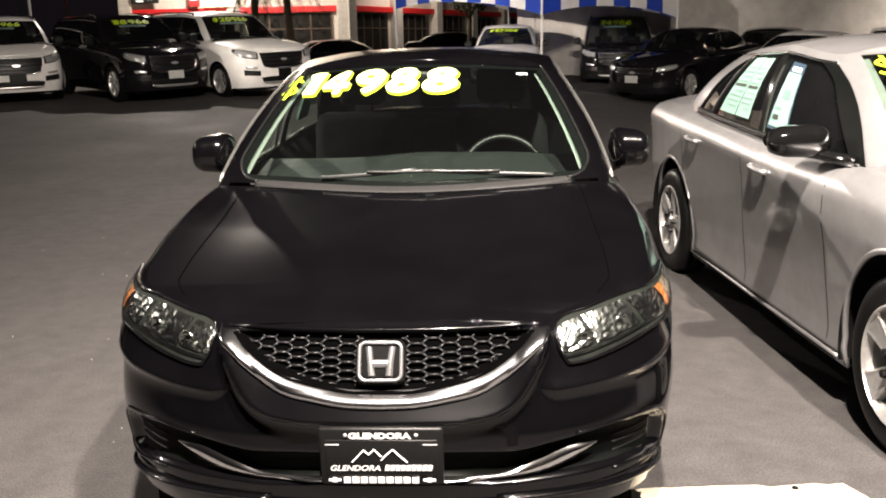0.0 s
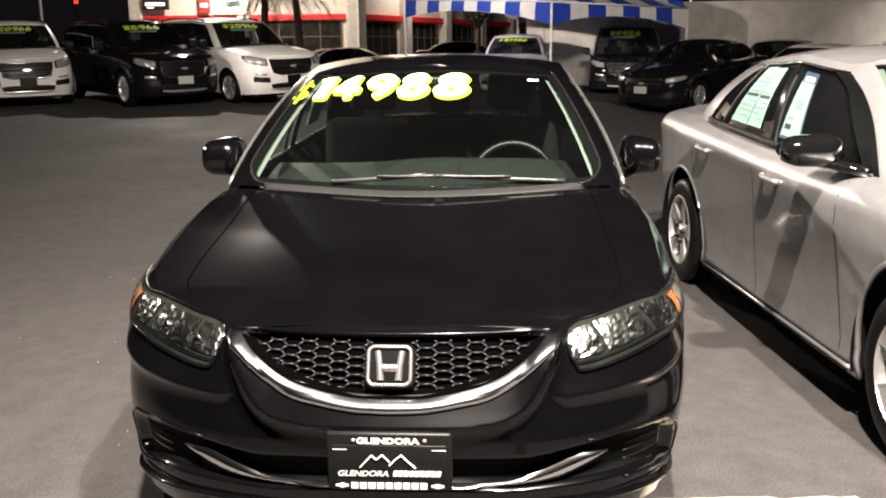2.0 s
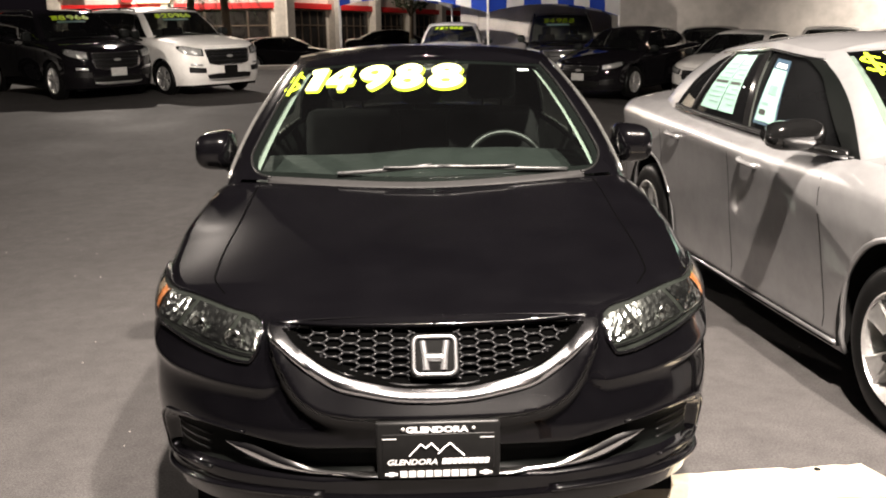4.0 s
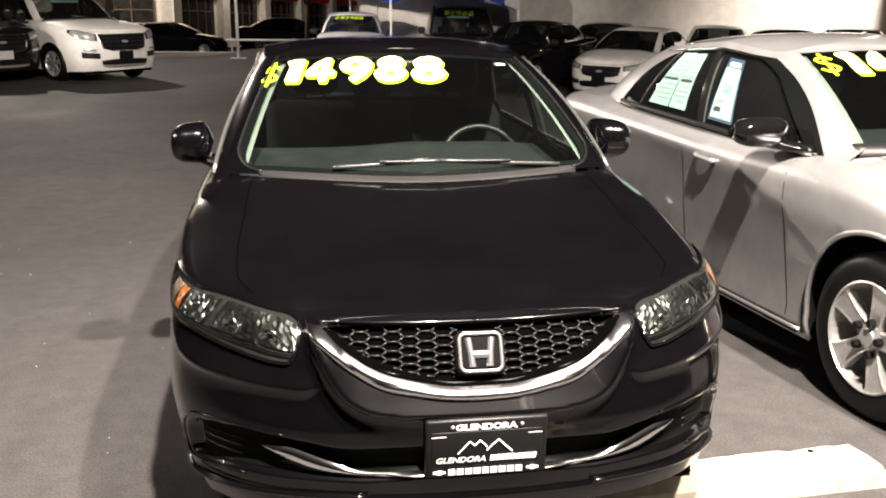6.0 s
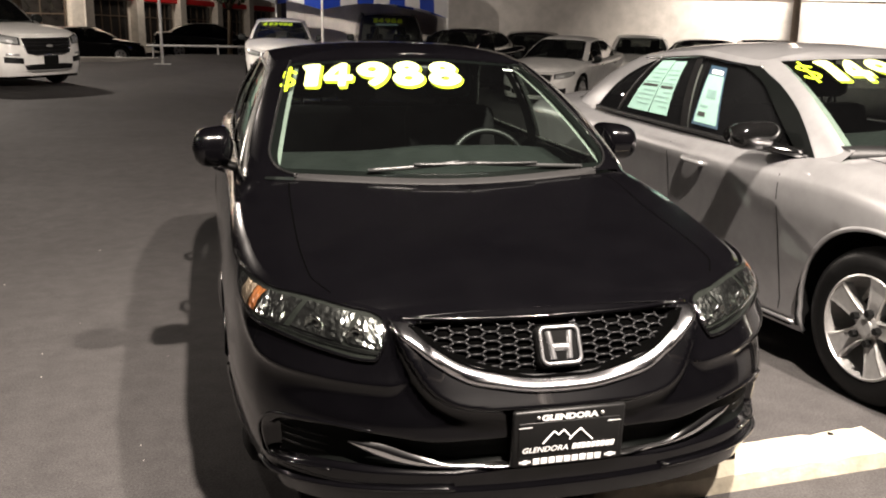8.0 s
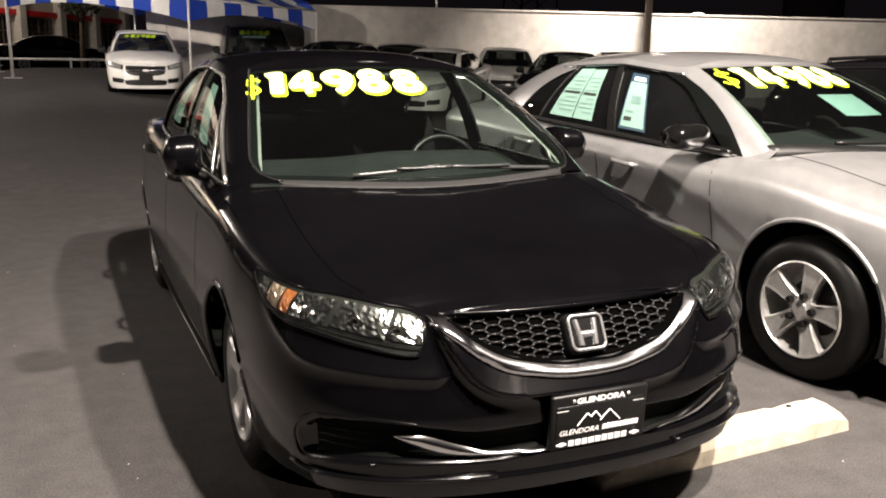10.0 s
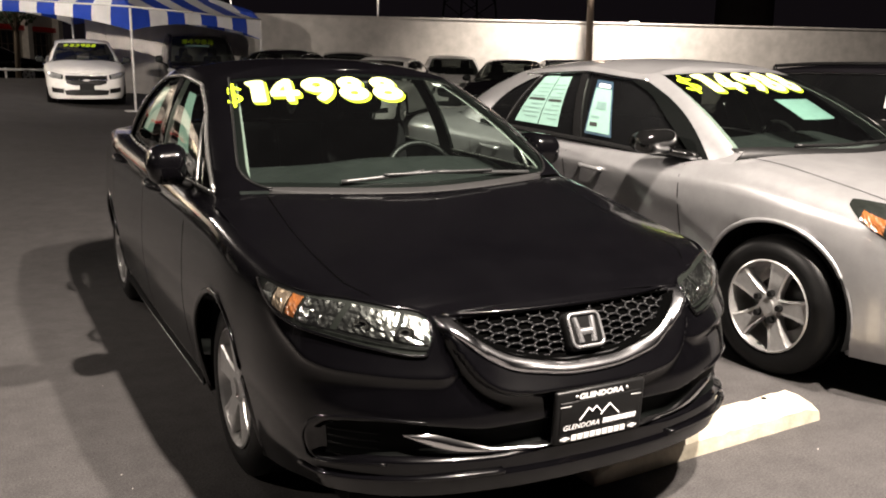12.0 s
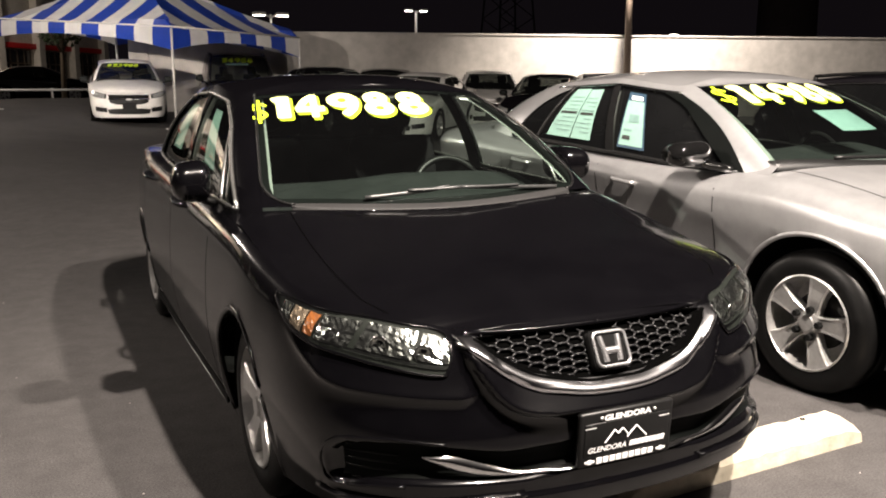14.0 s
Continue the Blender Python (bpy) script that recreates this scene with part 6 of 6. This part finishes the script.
# ---- tent ----
def tent(C, L, R, B, eave, peak, val):
    """A peaked canopy of blue and white stripes on four legs, with a scalloped skirt."""
    ob = thing("canopy_tent", "blue and white striped canopy tent on white legs", "tent")
    A = (C + L + R + B) / 4 + Vector((0, 0, peak))
    bm = bmesh.new()
    for P0, P1, n in ((C, L, 11), (C, R, 8), (L, B, 8), (R, B, 11)):
        mid = (P0 + P1) / 2
        for i in range(n):
            mi = 0 if i % 2 == 0 else 1
            us = np.linspace(i / n, (i + 1) / n, 4)
            cols = []
            for u in us:
                e = P0.lerp(P1, u) + Vector((0, 0, eave))
                top = 1 - abs(2 * u - 1)
                col = []
                for v in np.linspace(0, top, 7):
                    q = e + (A - mid - Vector((0, 0, eave))) * v
                    q.z = eave + (P0.z + P1.z) / 2 + (A.z - eave - (P0.z + P1.z) / 2) * v ** 1.25
                    if v == 0:
                        q.z = e.z
                    col.append(q)
                cols.append(col)
            sheet(bm, cols, mi=mi)
            skirt = []
            out = (mid - Vector((A.x, A.y, mid.z))).normalized() * 0.02
            for u in us:
                e = P0.lerp(P1, u) + Vector((0, 0, eave))
                d = val * (0.5 + 0.5 * (abs(2 * u - 1)) ** 2.2)
                skirt.append([e, e + out + Vector((0, 0, -d * 0.5)), e + out + Vector((0, 0, -d))])
            sheet(bm, skirt, mi=mi)
    bmesh.ops.remove_doubles(bm, verts=bm.verts, dist=1e-4)
    part("canopy", bm, [M["canvas_blue"], M["canvas_white"]], ob, smooth=False)
    for P in (C, L, R, B):
        leg = part("leg", tube(bmesh.new(), [P, P + Vector((0, 0, eave))], 0.028 if P is not L else 0.04, 10), M["steel"], ob)
        part("foot", boxed(P.x - 0.22, P.x + 0.22, P.y - 0.22, P.y + 0.22, P.z, P.z + 0.02, bevel=0.006), M["steel"], leg, smooth=False)
    for P0, P1 in ((C, L), (C, R), (L, B), (R, B)):
        part("rail", tube(bmesh.new(), [P0 + Vector((0, 0, eave + 0.03)), P1 + Vector((0, 0, eave + 0.03))], 0.02, 8), M["steel"], ob)
    return ob


on_lot = lambda x, y: Vector((x, y, ground_z(y, x)))
tent(on_lot(1.4, 19.0), on_lot(-2.45, 23.6), on_lot(4.9, 21.2), on_lot(0.75, 25.6), 2.24, 3.7, 0.48)

# ---- kerb along the street ----
kz = ground_z(27.6, -8)
tagged(link("kerb", boxed(-40, 0.9, 27.5, 27.8, kz - 0.1, kz + 0.14, bevel=0.02), M["kerb"], smooth=False), "low concrete kerb at the lot's edge", "kerb", kind="structure")
rail = thing("guard_rail", "low steel rail along the lot's edge", "rail")
for z in (0.5,):
    part("bar", tube(bmesh.new(), [(-3.2, 28.2, kz + z), (0.9, 28.1, kz + z)], 0.035, 8), M["steel"], rail)
for x in (-3.0, -1.0, 0.7):
    part("post", tube(bmesh.new(), [(x, 28.2, kz - 0.1), (x, 28.2, kz + 0.56)], 0.03, 8), M["steel"], rail)

# ---- shop building over the street ----
GZ = ground_z(46)
shop = thing("shop_building", "pale shop building with a red band and dark windows", "building")


def facade(O, ang, length, tag):
    m = pose(O[0], O[1], GZ, 0, 0, ang)
    part("wall", boxed(0, length, 0, 0.3, 0, 7.5), M["shop"], shop, smooth=False, matrix=m)
    part("red_band", boxed(-0.03, length, -0.25, -0.003, 2.75, 3.06, bevel=0.02), M["shopred"], shop, smooth=False, matrix=m)
    n = max(2, int(length / 4.2))
    for i in range(n + 1):
        x = length * i / n
        part("column", boxed(x - 0.33, x + 0.33, -0.45, -0.004, 0, 7.2, bevel=0.03), M["shop"], shop, smooth=False, matrix=m)
    for i in range(n):
        x0, x1 = length * i / n + 0.7, length * (i + 1) / n - 0.7
        w = part("window", boxed(x0, x1, -0.035, -0.004, 0.5, 2.68), M["shopglass"], shop, smooth=False, matrix=m)
        for k in range(5):
            x = x0 + (x1 - x0) * k / 4
            part("mullion", boxed(x - 0.035, x + 0.035, -0.075, -0.038, 0.5, 2.68), M["bronze"], w, smooth=False)
        for z in (0.5, 1.9, 2.68):
            part("mullion", boxed(x0, x1, -0.072, -0.038, z - 0.03, z + 0.03), M["bronze"], w, smooth=False)
    return m


m0 = facade((-19.3, 46.0), 0.0, 11.7, "west")
facade((-7.5, 46.0), 62.0, 22.0, "east")
for x, z0, z1, w, face in ((1.2, 3.35, 3.95, 1.45, "dark"), (3.85, 3.15, 5.2, 0.55, "sign_red"), (5.2, 3.1, 5.2, 1.6, "sign_on")):
    sg = part("sign", boxed(x - w / 2, x + w / 2, -0.62, -0.47, z0, z1, bevel=0.02), M[face], shop, smooth=False, matrix=m0)
    if face != "sign_on":
        for k in range(2 if face == "dark" else 4):
            zz = z0 + (z1 - z0) * (0.35 if face == "dark" else 0.15 + 0.2 * k)
            part("print_bar", boxed(x - w * 0.36, x + w * 0.36, -0.64, -0.623, zz, zz + (0.16 if face == "dark" else 0.2)) if not (face == "dark" and k) else boxed(x - w * 0.3, x - w * 0.05, -0.645, -0.623, z0 + 0.08, z0 + 0.14), M["letter_on"], sg, smooth=False)
    else:
        part("print_bar", boxed(x - 0.2, x + 0.6, -0.64, -0.623, 3.45, 3.75), M["paper_grey"], sg, smooth=False)
for x in (0.6, 2.6, 6.6, 9.4):
    part("flood_light", boxed(x - 0.25, x + 0.25, -0.9, -0.65, 5.1, 5.3, bevel=0.03), M["steel"], shop, matrix=m0)
red_sign = thing("lit_sign", "small red lit sign in the distance", "sign", pose(-29.4, 60.0, ground_z(60)))
bm = bmesh.new()
lathe(bm, [(0.001, -0.07), (0.3, -0.06), (0.52, 0.0), (0.3, 0.06), (0.001, 0.07)], 24)
bm.transform(Matrix.Translation((0, 0, 5.2)) @ Matrix.Diagonal((1, 1, 0.5, 1)) @ pose(0, 0, 0, 0, 0, 90))
part("panel", bm, M["red_on"], red_sign)
part("panel_core", boxed(-0.2, 0.2, -0.1, -0.075, 5.1, 5.22, bevel=0.02), M["amber_on"], red_sign)
part("panel_foot", boxed(-0.13, 0.13, -0.02, 0.1, 4.6, 4.85, bevel=0.03), M["red_on"], red_sign)
part("post", tube(bmesh.new(), [(0, 0.05, 0), (0, 0.05, 4.8)], 0.08, 8), M["pole"], red_sign)

street_pole = thing("street_pole", "slim grey steel pole beside the street", "pole", pose(-24.7, 46.0, ground_z(46.0, -24.7)))
part("shaft", tube(bmesh.new(), [(0, 0, 0), (0, 0, 5), (0, 0, 9.5)], [0.1, 0.085, 0.06], 10), M["steel"], street_pole)
part("base", boxed(-0.2, 0.2, -0.2, 0.2, 0, 0.06, bevel=0.01), M["steel"], street_pole, smooth=False)

# ---- palms and a shrub ----
def palm(x, y, h, lean, seed):
    rng = np.random.RandomState(seed)
    ob = thing("palm_tree", "palm tree with a ringed trunk and hanging fronds", "palm tree", pose(x, y, ground_z(y)))
    zs = np.linspace(0, h, 26)
    part("trunk", tube(bmesh.new(), [(lean * (z / h) ** 2, 0, z) for z in zs], [0.2 - 0.05 * z / h + 0.018 * (i % 2) for i, z in enumerate(zs)], 12), M["bark"], ob, smooth=False)
    for i in range(26):
        bm = bmesh.new()
        a = 2 * math.pi * i / 26 + rng.rand() * 0.3
        up = 1.1 - 1.9 * ((i * 7) % 26) / 26
        n = 15
        pts = []
        for k in range(n + 1):
            t = k / n
            r = 2.3 * t
            pts.append(Vector((lean + r * math.cos(a) * (1 - 0.12 * t), r * math.sin(a) * (1 - 0.12 * t), h + up * 1.3 * t - 1.7 * t * t)))
        tube(bm, pts, [0.025 - 0.02 * k / n for k in range(n + 1)], 5)
        side = Vector((-math.sin(a), math.cos(a), 0))
        for k in range(2, n):
            for s_ in (-1, 1):
                for q in (0.0, 0.5):
                    p = pts[k].lerp(pts[k + 1], q)
                    ll = 0.55 * (1 - 0.5 * abs(2 * k / n - 1)) * (0.8 + 0.4 * rng.rand())
                    d = (pts[k + 1] - pts[k]).normalized()
                    tip = p + (side * s_ * 0.75 + d * 0.5 + Vector((0, 0, -0.55 - 0.2 * rng.rand()))) * ll
                    bm.faces.new([bm.verts.new(p - d * 0.018), bm.verts.new(p + d * 0.018), bm.verts.new(tip)])
        part("frond", bm, M["leaf"], ob, smooth=False)
    return ob


palm(-10.9, 40.0, 4.0, 0.2, 1)
palm(-9.3, 40.5, 4.3, -0.2, 2)


def shrub(x, y, h, r, seed, n=700):
    rng = np.random.RandomState(seed)
    ob = thing("tree", "small dark tree beside the wall", "tree", pose(x, y, ground_z(y)))
    part("trunk", tube(bmesh.new(), [(0, 0, 0), (0.04, 0, h * 0.5), (0, 0.05, h * 0.8)], [0.09, 0.07, 0.04], 8), M["bark"], ob)
    for i in range(5):
        a = i * 1.257
        part("limb", tube(bmesh.new(), [(0.03, 0, h * 0.5), (r * 0.4 * math.cos(a), r * 0.4 * math.sin(a), h * 0.7), (r * 0.75 * math.cos(a), r * 0.75 * math.sin(a), h * 0.85)], [0.04, 0.03, 0.015], 6), M["bark"], ob)
    bm = bmesh.new()
    for _ in range(n):
        d = Vector(rng.randn(3)).normalized() * (rng.rand() ** 0.4)
        c = Vector((d.x * r * (0.8 + 0.3 * rng.rand()), d.y * r, h * 0.78 + d.z * r * 0.85))
        u, v = Vector(rng.randn(3)).normalized() * 0.09, Vector(rng.randn(3)).normalized() * 0.05
        bm.faces.new([bm.verts.new(c - u), bm.verts.new(c + v), bm.verts.new(c + u), bm.verts.new(c - v)])
    part("crown", bm, M["leaf"], ob, smooth=False)


shrub(-0.6, 30.5, 3.0, 0.8, 5)

# ---- grit on the asphalt ----
rng = np.random.RandomState(11)
bm = bmesh.new()
for _ in range(90):
    x, y, r = rng.uniform(-4.5, 3.5), rng.uniform(-1.8, 5.0), rng.uniform(0.002, 0.0045)
    if -1.0 < x < 1.0 and y > -0.1:
        continue
    g = bmesh.ops.create_icosphere(bm, subdivisions=1, radius=r, matrix=Matrix.Translation((x, y, ground_z(y, x) + r * 0.3)))
    for v in g["verts"]:
        v.co += Vector(rng.randn(3) * r * 0.2)
tagged(link("grit", bm, M["kerb"], smooth=False), "pale grit and pebbles scattered on the asphalt", "gravel", kind="stuff")
